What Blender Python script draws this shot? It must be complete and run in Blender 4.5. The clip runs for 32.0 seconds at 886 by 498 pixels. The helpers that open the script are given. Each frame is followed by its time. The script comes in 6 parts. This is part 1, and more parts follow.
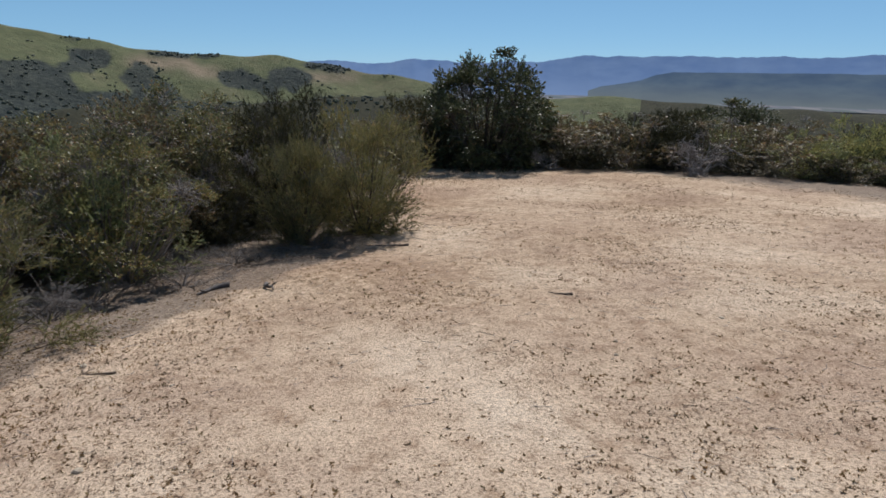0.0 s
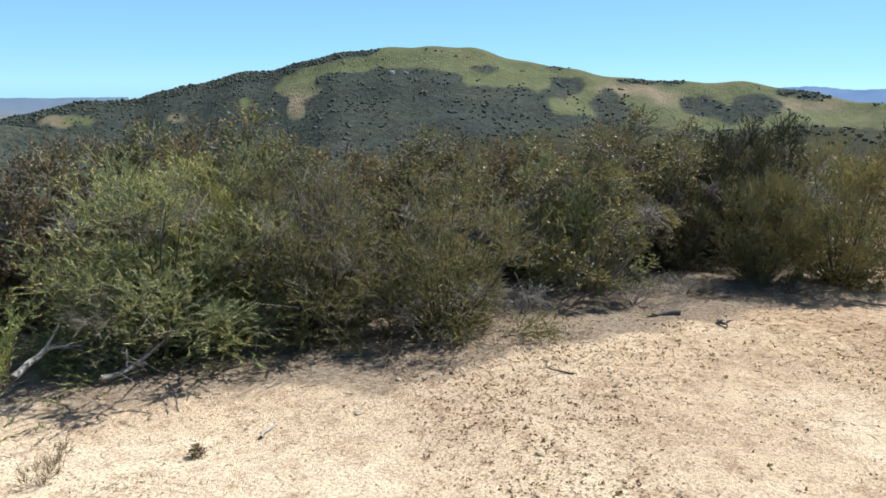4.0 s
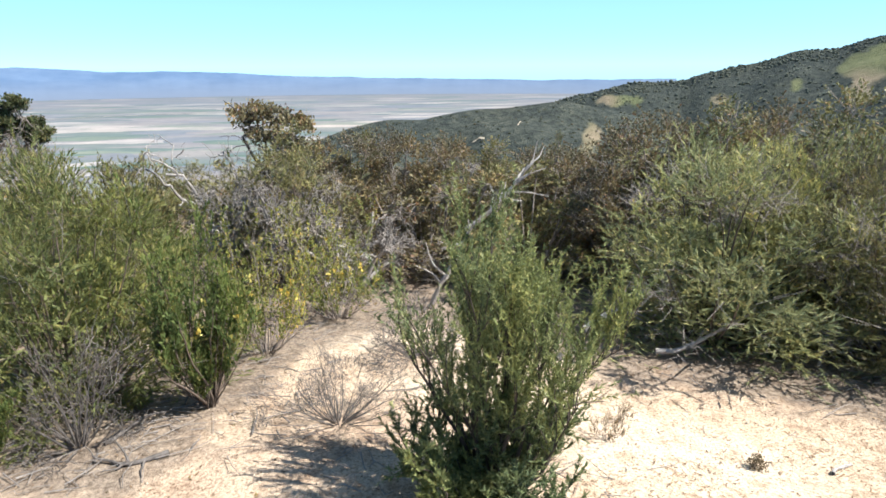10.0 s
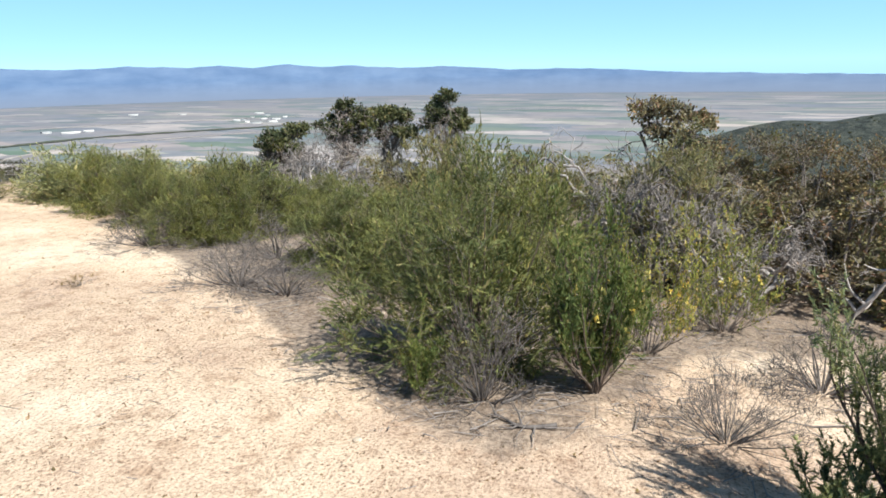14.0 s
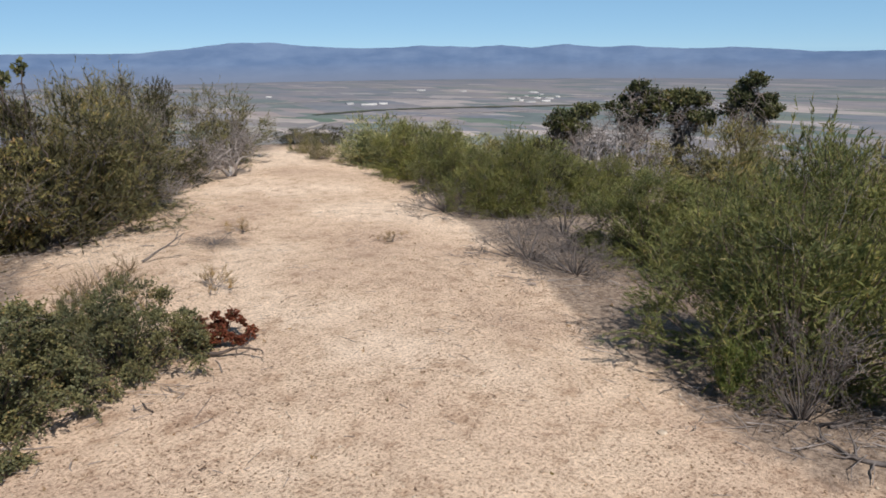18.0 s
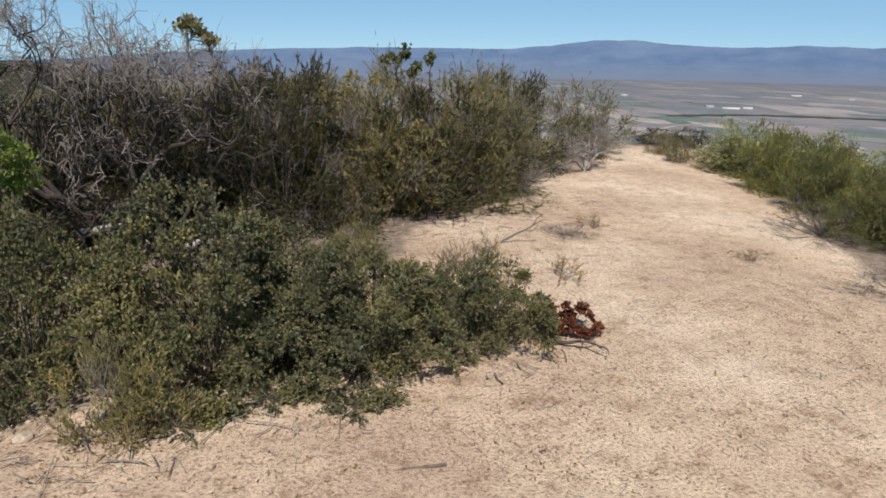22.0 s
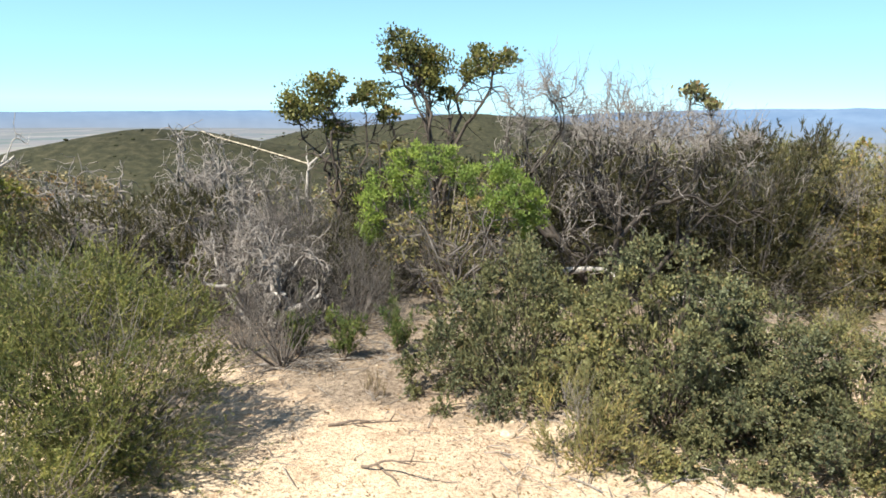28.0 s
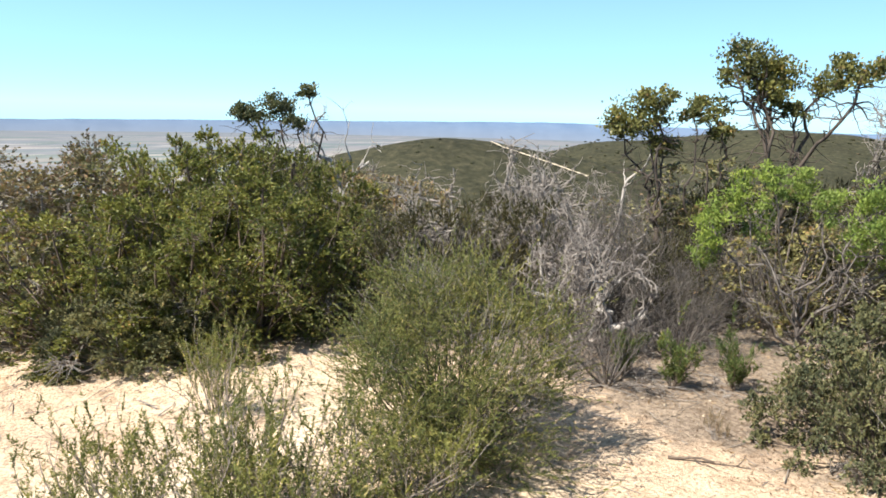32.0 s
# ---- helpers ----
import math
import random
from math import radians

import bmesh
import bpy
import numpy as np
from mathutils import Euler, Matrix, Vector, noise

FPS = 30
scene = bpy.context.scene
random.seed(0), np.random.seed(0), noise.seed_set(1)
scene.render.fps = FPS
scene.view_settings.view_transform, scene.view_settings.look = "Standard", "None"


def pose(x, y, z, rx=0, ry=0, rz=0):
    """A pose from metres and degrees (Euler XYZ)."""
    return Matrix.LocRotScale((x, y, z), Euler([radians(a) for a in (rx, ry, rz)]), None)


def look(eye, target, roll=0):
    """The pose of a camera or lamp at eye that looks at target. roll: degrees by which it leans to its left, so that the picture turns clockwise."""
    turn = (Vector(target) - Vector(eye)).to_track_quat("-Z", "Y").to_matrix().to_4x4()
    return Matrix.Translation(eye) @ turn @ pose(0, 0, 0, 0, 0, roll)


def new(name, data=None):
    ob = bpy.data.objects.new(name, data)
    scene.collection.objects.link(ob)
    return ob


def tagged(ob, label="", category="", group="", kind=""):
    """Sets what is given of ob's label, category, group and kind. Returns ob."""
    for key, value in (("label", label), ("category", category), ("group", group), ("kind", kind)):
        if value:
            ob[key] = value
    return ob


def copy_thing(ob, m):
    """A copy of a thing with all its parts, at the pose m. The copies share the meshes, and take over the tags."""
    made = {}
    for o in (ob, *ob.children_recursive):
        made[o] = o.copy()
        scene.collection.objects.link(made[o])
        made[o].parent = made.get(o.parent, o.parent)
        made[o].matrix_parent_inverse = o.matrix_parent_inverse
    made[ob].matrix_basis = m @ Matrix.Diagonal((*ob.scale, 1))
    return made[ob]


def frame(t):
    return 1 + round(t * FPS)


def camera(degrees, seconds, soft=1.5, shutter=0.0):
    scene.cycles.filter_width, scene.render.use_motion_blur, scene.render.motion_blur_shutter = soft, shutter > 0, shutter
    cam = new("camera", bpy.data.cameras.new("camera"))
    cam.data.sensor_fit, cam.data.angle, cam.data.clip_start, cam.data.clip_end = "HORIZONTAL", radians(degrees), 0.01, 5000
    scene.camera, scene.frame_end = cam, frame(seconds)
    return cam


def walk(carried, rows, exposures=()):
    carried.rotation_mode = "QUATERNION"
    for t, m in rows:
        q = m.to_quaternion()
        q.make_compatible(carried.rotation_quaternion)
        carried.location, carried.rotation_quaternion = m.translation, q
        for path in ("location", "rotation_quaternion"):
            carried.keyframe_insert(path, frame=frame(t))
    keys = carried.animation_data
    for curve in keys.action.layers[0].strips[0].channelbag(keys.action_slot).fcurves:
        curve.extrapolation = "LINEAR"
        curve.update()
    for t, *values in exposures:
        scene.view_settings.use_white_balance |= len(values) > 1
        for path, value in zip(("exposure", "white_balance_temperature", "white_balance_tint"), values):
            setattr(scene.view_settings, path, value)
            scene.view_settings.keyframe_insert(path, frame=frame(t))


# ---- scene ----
# The camera: seconds, place in metres, yaw to the left of +y, pitch, roll.
cam = camera(67.3, 32.0, 1.7)
ROWS = [
    (0.0, 0.000, 0.000, 1.500, -0.20, -15.50, 0.73),
    (0.5, 0.011, -0.009, 1.500, 5.13, -15.50, 0.12),
    (1.0, 0.004, -0.010, 1.504, 10.34, -15.38, -0.74),
    (1.5, -0.006, -0.012, 1.504, 15.49, -15.13, -0.99),
    (2.0, -0.010, -0.017, 1.506, 20.44, -14.80, -0.82),
    (2.5, -0.034, -0.034, 1.511, 25.48, -14.42, -0.43),
    (3.0, -0.098, -0.045, 1.509, 30.01, -14.06, -0.17),
    (3.5, -0.153, -0.057, 1.507, 33.75, -13.77, 0.17),
    (4.0, -0.189, -0.073, 1.509, 37.12, -13.79, 0.60),
    (4.5, -0.235, -0.092, 1.501, 40.47, -13.85, 0.81),
    (6.5, -0.360, -0.162, 1.488, 52.35, -15.06, 0.36),
    (7.0, -0.399, -0.196, 1.485, 54.74, -14.97, 0.14),
    (7.5, -0.424, -0.227, 1.486, 57.35, -14.91, -0.21),
    (8.0, -0.455, -0.247, 1.485, 60.62, -14.92, 0.14),
    (8.5, -0.486, -0.252, 1.481, 64.94, -15.01, 0.34),
    (9.0, -0.522, -0.258, 1.480, 70.37, -15.18, 0.12),
    (9.5, -0.537, -0.258, 1.480, 75.82, -15.36, -0.09),
    (10.0, -0.552, -0.258, 1.477, 80.86, -15.42, -0.33),
    (10.5, -0.568, -0.265, 1.478, 85.33, -15.45, -0.97),
    (11.0, -0.577, -0.282, 1.479, 89.39, -15.36, -1.27),
    (11.5, -0.578, -0.297, 1.480, 93.30, -15.12, -1.26),
    (12.0, -0.571, -0.298, 1.481, 97.23, -14.93, -1.18),
    (12.5, -0.564, -0.295, 1.482, 101.32, -14.80, -1.16),
    (13.0, -0.565, -0.311, 1.480, 105.25, -14.77, -1.33),
    (13.5, -0.552, -0.375, 1.475, 109.02, -15.02, -1.40),
    (14.0, -0.533, -0.436, 1.474, 112.67, -15.34, -1.10),
    (14.5, -0.519, -0.486, 1.469, 116.10, -15.80, -0.93),
    (16.5, -0.436, -0.605, 1.467, 126.67, -17.34, -0.53),
    (17.0, -0.416, -0.630, 1.469, 129.75, -17.24, -0.18),
    (17.5, -0.396, -0.649, 1.472, 132.72, -16.94, -0.30),
    (18.0, -0.368, -0.672, 1.474, 135.33, -16.59, -0.69),
    (18.5, -0.338, -0.694, 1.474, 137.56, -16.21, -1.02),
    (19.0, -0.324, -0.704, 1.478, 139.73, -16.10, -0.67),
    (19.5, -0.348, -0.701, 1.474, 142.55, -16.02, -0.20),
    (20.0, -0.357, -0.712, 1.472, 146.24, -16.14, 0.21),
    (20.5, -0.343, -0.733, 1.470, 150.14, -16.36, 0.34),
    (21.0, -0.317, -0.755, 1.472, 154.47, -16.48, 0.26),
    (21.5, -0.283, -0.782, 1.470, 159.29, -16.56, 0.51),
    (22.0, -0.255, -0.799, 1.468, 164.32, -16.71, 0.42),
    (22.5, -0.230, -0.809, 1.472, 168.88, -16.85, 0.17),
    (23.0, -0.206, -0.807, 1.476, 172.95, -16.67, -0.18),
    (23.5, -0.187, -0.803, 1.477, 176.54, -16.33, -0.32),
    (24.0, -0.172, -0.797, 1.482, 179.78, -15.81, -0.39),
    (24.5, -0.161, -0.793, 1.488, -177.47, -15.27, -0.50),
    (25.0, -0.146, -0.785, 1.489, -174.65, -14.63, -0.56),
    (25.5, -0.134, -0.779, 1.491, -171.75, -14.04, -0.45),
    (27.5, -0.104, -0.709, 1.495, -160.60, -12.65, 0.49),
    (28.0, -0.104, -0.689, 1.499, -157.28, -12.33, 0.89),
    (28.5, -0.073, -0.679, 1.503, -153.78, -12.01, 1.43),
    (29.0, -0.002, -0.661, 1.509, -150.55, -11.75, 1.75),
    (29.5, 0.058, -0.636, 1.512, -147.63, -11.57, 1.67),
    (30.0, 0.101, -0.611, 1.517, -144.69, -11.33, 1.82),
    (30.5, 0.137, -0.584, 1.516, -141.68, -11.16, 1.94),
    (31.0, 0.163, -0.561, 1.514, -138.89, -11.22, 1.84),
    (31.5, 0.193, -0.533, 1.512, -136.38, -11.46, 1.61),
    (32.0, 0.227, -0.501, 1.510, -133.69, -11.74, 1.45),
]
EXPOSURES = [(0.0, -0.48, 6150, 12), (2.0, -0.26, 6200, 9), (4.0, 0.3, 6300, 4), (7.0, 0.64, 6350, 8), (10.0, 0.82, 6350, 8), (12.0, 0.83, 6400, 7), (14.0, 0.5, 6350, 8), (14.5, 0.43, 6350, 8), (16.5, -0.08, 6500, 14), (18.0, -0.25, 6520, 15), (21.0, -0.32, 6600, 14), (23.0, -0.05, 6600, 12), (25.0, 0.52, 6400, 7), (28.0, 0.82, 6850, 5), (31.0, 0.86, 6850, 7), (32.0, 0.86, 6850, 8)]
walk(cam, [(t, pose(x, y, z, 0, 0, yaw) @ pose(0, 0, 0, 90 + pitch) @ pose(0, 0, 0, 0, 0, roll)) for t, x, y, z, yaw, pitch, roll in ROWS], EXPOSURES)

# ---- light: a clear midday sky and one sun ----
SUN_AZ, SUN_EL = -18.0, 52.0
world = bpy.data.worlds.new("sky")
scene.world = world
world.use_nodes = True
sky_nodes = world.node_tree.nodes
sky = sky_nodes.new("ShaderNodeTexSky")
sky.sky_type, sky.sun_disc = "NISHITA", False
sky.sun_elevation, sky.sun_rotation = radians(SUN_EL), radians(-SUN_AZ)
sky.air_density, sky.dust_density, sky.ozone_density, sky.altitude = 0.45, 0.0, 2.5, 300
sky_nodes["Background"].inputs["Strength"].default_value = 0.115
clear = sky_nodes.new("ShaderNodeMix")
clear.data_type, clear.blend_type = "RGBA", "MULTIPLY"
clear.inputs[0].default_value, clear.inputs[7].default_value = 1.0, (0.92, 0.98, 0.96, 1)
world.node_tree.links.new(sky.outputs[0], clear.inputs[6])
haze = sky_nodes.new("ShaderNodeMix")
haze.data_type = "RGBA"
haze.inputs[7].default_value = (2.75, 5.7, 8.2, 1)
# the air is thick and pale only low over the horizon
up_axis, low_air = sky_nodes.new("ShaderNodeSeparateXYZ"), sky_nodes.new("ShaderNodeMapRange")
low_air.interpolation_type = "SMOOTHSTEP"
for k, v in ((1, 0.0), (2, 0.42), (3, 0.62), (4, 0.1)):
    low_air.inputs[k].default_value = v
world.node_tree.links.new(sky_nodes.new("ShaderNodeTexCoord").outputs["Generated"], up_axis.inputs[0])
world.node_tree.links.new(up_axis.outputs["Z"], low_air.inputs[0])
world.node_tree.links.new(low_air.outputs[0], haze.inputs[0])
world.node_tree.links.new(clear.outputs[2], haze.inputs[6])
world.node_tree.links.new(haze.outputs[2], sky_nodes["Background"].inputs["Color"])
sun = new("sun", bpy.data.lights.new("sun", "SUN"))
sun.data.energy, sun.data.angle, sun.data.color = 5.6, radians(0.53), (1.0, 0.95, 0.87)
_a, _e = radians(SUN_AZ), radians(SUN_EL)
sun.matrix_world = look((-math.sin(_a) * math.cos(_e) * 50, math.cos(_a) * math.cos(_e) * 50, math.sin(_e) * 50), (0, 0, 0))

# ---- materials ----
def nodes_of(name):
    m = bpy.data.materials.new(name)
    m.use_nodes = True
    return m, m.node_tree.nodes, m.node_tree.links, m.node_tree.nodes["Principled BSDF"]


def coords(n, l, scale, kind="Object"):
    """Coordinates at a scale, as a mapped vector socket."""
    c = n.new("ShaderNodeTexCoord")
    m = n.new("ShaderNodeMapping")
    m.inputs["Scale"].default_value = scale if isinstance(scale, tuple) else (scale,) * 3
    l.new(c.outputs[kind], m.inputs["Vector"])
    return m.outputs[0]


def noise_tex(n, l, scale, detail=4.0, rough=0.55, vec=None):
    t = n.new("ShaderNodeTexNoise")
    t.inputs["Scale"].default_value, t.inputs["Detail"].default_value, t.inputs["Roughness"].default_value = scale, detail, rough
    if vec is None:
        vec = coords(n, l, 1.0)
    l.new(vec, t.inputs["Vector"])
    return t.outputs["Fac"]


def ramp(n, l, fac, stops):
    r = n.new("ShaderNodeValToRGB")
    while len(r.color_ramp.elements) < len(stops):
        r.color_ramp.elements.new(0.5)
    for e, (at, c) in zip(r.color_ramp.elements, stops):
        e.position, e.color = at, (*c, 1) if len(c) == 3 else c
    l.new(fac, r.inputs[0])
    return r.outputs[0]


def mixed(n, l, fac, a, b, how="MIX"):
    m = n.new("ShaderNodeMix")
    m.data_type, m.blend_type = "RGBA", how
    for socket, v in ((m.inputs[0], fac), (m.inputs[6], a), (m.inputs[7], b)):
        if hasattr(v, "links"):
            l.new(v, socket)
        else:
            socket.default_value = v if not isinstance(v, tuple) else (*v, 1)
    return m.outputs[2]


def bumped(n, l, b, height, strength, distance):
    bump = n.new("ShaderNodeBump")
    bump.inputs["Strength"].default_value, bump.inputs["Distance"].default_value = strength, distance
    l.new(height, bump.inputs["Height"])
    l.new(bump.outputs[0], b.inputs["Normal"])


def leaf_material(name, dark, mid, light, odd, odd_share=0.06, rough=0.5, through_light=0.28, gain=2.2, sheen=0.15):
    """Leaves: each its own tint, patches of growth at a larger scale, some light through them."""
    m, n, l, b = nodes_of(name)
    dark, mid, light, odd = (tuple(min(0.9, gain * v) for v in c) for c in (dark, mid, light, odd))
    geo = n.new("ShaderNodeNewGeometry")
    each = ramp(n, l, geo.outputs["Random Per Island"], [(0.0, dark), (0.5, mid), (1.0 - odd_share - 0.02, light), (1.0 - odd_share, odd)])
    patch = noise_tex(n, l, 4.0, 2.0)
    tint = ramp(n, l, patch, [(0.35, (0.72, 0.78, 0.8)), (0.65, (1.2, 1.15, 0.95))])
    col = mixed(n, l, 1.0, each, tint, "MULTIPLY")
    who = n.new("ShaderNodeObjectInfo")
    col = mixed(n, l, 1.0, col, ramp(n, l, who.outputs["Random"], [(0.0, (0.82, 0.84, 0.9)), (0.5, (1.0, 1.0, 1.0)), (1.0, (1.18, 1.12, 0.98))]), "MULTIPLY")
    l.new(col, b.inputs["Base Color"])
    b.inputs["Roughness"].default_value = rough
    b.inputs["Specular IOR Level"].default_value = sheen
    tr = n.new("ShaderNodeBsdfTranslucent")
    l.new(col, tr.inputs[0])
    mix = n.new("ShaderNodeMixShader")
    mix.inputs[0].default_value = through_light
    l.new(b.outputs[0], mix.inputs[1])
    l.new(tr.outputs[0], mix.inputs[2])
    l.new(mix.outputs[0], n["Material Output"].inputs["Surface"])
    return m


def bark_material(name, dark, light, scale=30.0):
    m, n, l, b = nodes_of(name)
    v = coords(n, l, (1, 1, 0.25))
    f = noise_tex(n, l, scale, 5.0, 0.65, v)
    l.new(ramp(n, l, f, [(0.3, dark), (0.7, light)]), b.inputs["Base Color"])
    b.inputs["Roughness"].default_value = 0.85
    bumped(n, l, b, f, 0.6, 0.004)
    return m


def soil_material():
    """Sand with gravel, dry crumbs and, where the sheet says so, grey litter and some painted shade from the shrubs."""
    m, n, l, b = nodes_of("sandy_soil")
    v = coords(n, l, 1.0)
    big = noise_tex(n, l, 0.5, 4.0, 0.6, v)
    base = ramp(n, l, big, [(0.36, (0.573, 0.44, 0.334)), (0.5, (0.693, 0.552, 0.416)), (0.62, (0.793, 0.662, 0.52))])
    mid = noise_tex(n, l, 7.0, 7.0, 0.75, v)
    base = mixed(n, l, 0.9, base, ramp(n, l, mid, [(0.36, (0.66, 0.59, 0.54)), (0.48, (0.95, 0.93, 0.91)), (0.64, (1.08, 1.07, 1.06))]), "MULTIPLY")
    fine = noise_tex(n, l, 60.0, 4.0, 0.75, v)
    base = mixed(n, l, 0.95, base, ramp(n, l, fine, [(0.34, (0.45, 0.38, 0.34)), (0.5, (0.98, 0.97, 0.96)), (0.7, (1.25, 1.22, 1.18))]), "MULTIPLY")
    grit = n.new("ShaderNodeTexVoronoi")
    grit.inputs["Scale"].default_value = 38.0
    l.new(v, grit.inputs["Vector"])
    speck = ramp(n, l, grit.outputs["Distance"], [(0.14, (1, 1, 1)), (0.26, (0, 0, 0))])
    many = ramp(n, l, noise_tex(n, l, 1.6, 5.0, 0.7, v), [(0.42, (0, 0, 0)), (0.58, (1, 1, 1))])
    base = mixed(n, l, mixed(n, l, 1.0, speck, many, "MULTIPLY"), base, (0.17, 0.11, 0.065))
    turf = n.new("ShaderNodeAttribute")
    turf.attribute_name = "turf"
    stubble = ramp(n, l, noise_tex(n, l, 11.0, 8.0, 0.8, v), [(0.36, (0.3, 0.24, 0.18)), (0.48, (0.64, 0.57, 0.49)), (0.62, (0.98, 0.94, 0.9))])
    base = mixed(n, l, turf.outputs["Fac"], base, mixed(n, l, 1.0, base, stubble, "MULTIPLY"))
    litter = n.new("ShaderNodeAttribute")
    litter.attribute_name = "litter"
    ragged = noise_tex(n, l, 2.4, 7.0, 0.7, v)
    add = n.new("ShaderNodeMath")
    add.operation = "ADD"
    l.new(litter.outputs["Fac"], add.inputs[0])
    l.new(ragged, add.inputs[1])
    share = ramp(n, l, add.outputs[0], [(0.8, (0, 0, 0)), (1.0, (0.8, 0.8, 0.8))])
    crumbs = ramp(n, l, noise_tex(n, l, 26.0, 6.0, 0.8, v), [(0.36, (0.05, 0.038, 0.03)), (0.48, (0.17, 0.135, 0.11)), (0.62, (0.38, 0.31, 0.245))])
    base = mixed(n, l, share, base, crumbs)
    l.new(base, b.inputs["Base Color"])
    b.inputs["Roughness"].default_value = 0.95
    b.inputs["Specular IOR Level"].default_value = 0.1
    h = mixed(n, l, 0.45, mid, fine)
    bumped(n, l, b, h, 0.9, 0.03)
    return m


def ground_material(name, stops, scale, scale2, bump_m=0.3):
    """Far ground: two scales of patches."""
    m, n, l, b = nodes_of(name)
    v = coords(n, l, 1.0)
    a = noise_tex(n, l, scale, 6.0, 0.65, v)
    c = noise_tex(n, l, scale2, 4.0, 0.6, v)
    col = mixed(n, l, 0.7, ramp(n, l, a, stops), ramp(n, l, c, [(0.3, (0.7, 0.7, 0.7)), (0.7, (1.25, 1.25, 1.2))]), "MULTIPLY")
    l.new(col, b.inputs["Base Color"])
    b.inputs["Roughness"].default_value = 0.95
    b.inputs["Specular IOR Level"].default_value = 0.1
    bumped(n, l, b, a, 0.8, bump_m)
    return m


def hill_material():
    """A grassy hill with woods where the sheet says so: ragged edges, crowns with painted shade and haze as soft
    mottling.
    """
    m, n, l, b = nodes_of("grass_and_woods")
    v = coords(n, l, 1.0)
    a = noise_tex(n, l, 0.012, 6.0, 0.65, v)
    grass = ramp(n, l, a, [(0.3, (0.115, 0.132, 0.07)), (0.55, (0.142, 0.152, 0.082)), (0.75, (0.19, 0.172, 0.105))])
    grass = mixed(n, l, 0.8, grass, ramp(n, l, noise_tex(n, l, 0.07, 5.0, 0.7, v), [(0.35, (0.75, 0.78, 0.78)), (0.6, (1.12, 1.1, 1.06))]), "MULTIPLY")
    dry = n.new("ShaderNodeAttribute")
    dry.attribute_name = "dry"
    grass = mixed(n, l, dry.outputs["Fac"], grass, ramp(n, l, noise_tex(n, l, 0.05, 6.0, 0.7, v), [(0.35, (0.19, 0.16, 0.105)), (0.65, (0.31, 0.245, 0.175))]))
    crowns = noise_tex(n, l, 0.13, 5.0, 0.75, v)
    # wood tones include the crowns' backlit shade and a mild blue haze
    wood = ramp(n, l, crowns, [(0.36, (0.03, 0.037, 0.036)), (0.5, (0.052, 0.061, 0.056)), (0.64, (0.088, 0.096, 0.08))])
    wood = mixed(n, l, 0.8, wood, ramp(n, l, a, [(0.35, (0.78, 0.82, 0.86)), (0.65, (1.2, 1.15, 1.05))]), "MULTIPLY")
    share = n.new("ShaderNodeAttribute")
    share.attribute_name = "woods"
    add = n.new("ShaderNodeMath")
    add.operation = "ADD"
    l.new(share.outputs["Fac"], add.inputs[0])
    l.new(noise_tex(n, l, 0.045, 7.0, 0.8, v), add.inputs[1])
    col = mixed(n, l, ramp(n, l, add.outputs[0], [(0.74, (0, 0, 0)), (0.98, (1, 1, 1))]), grass, wood)
    l.new(col, b.inputs["Base Color"])
    b.inputs["Roughness"].default_value = 0.95
    b.inputs["Specular IOR Level"].default_value = 0.1
    bumped(n, l, b, crowns, 0.8, 5.0)
    return m


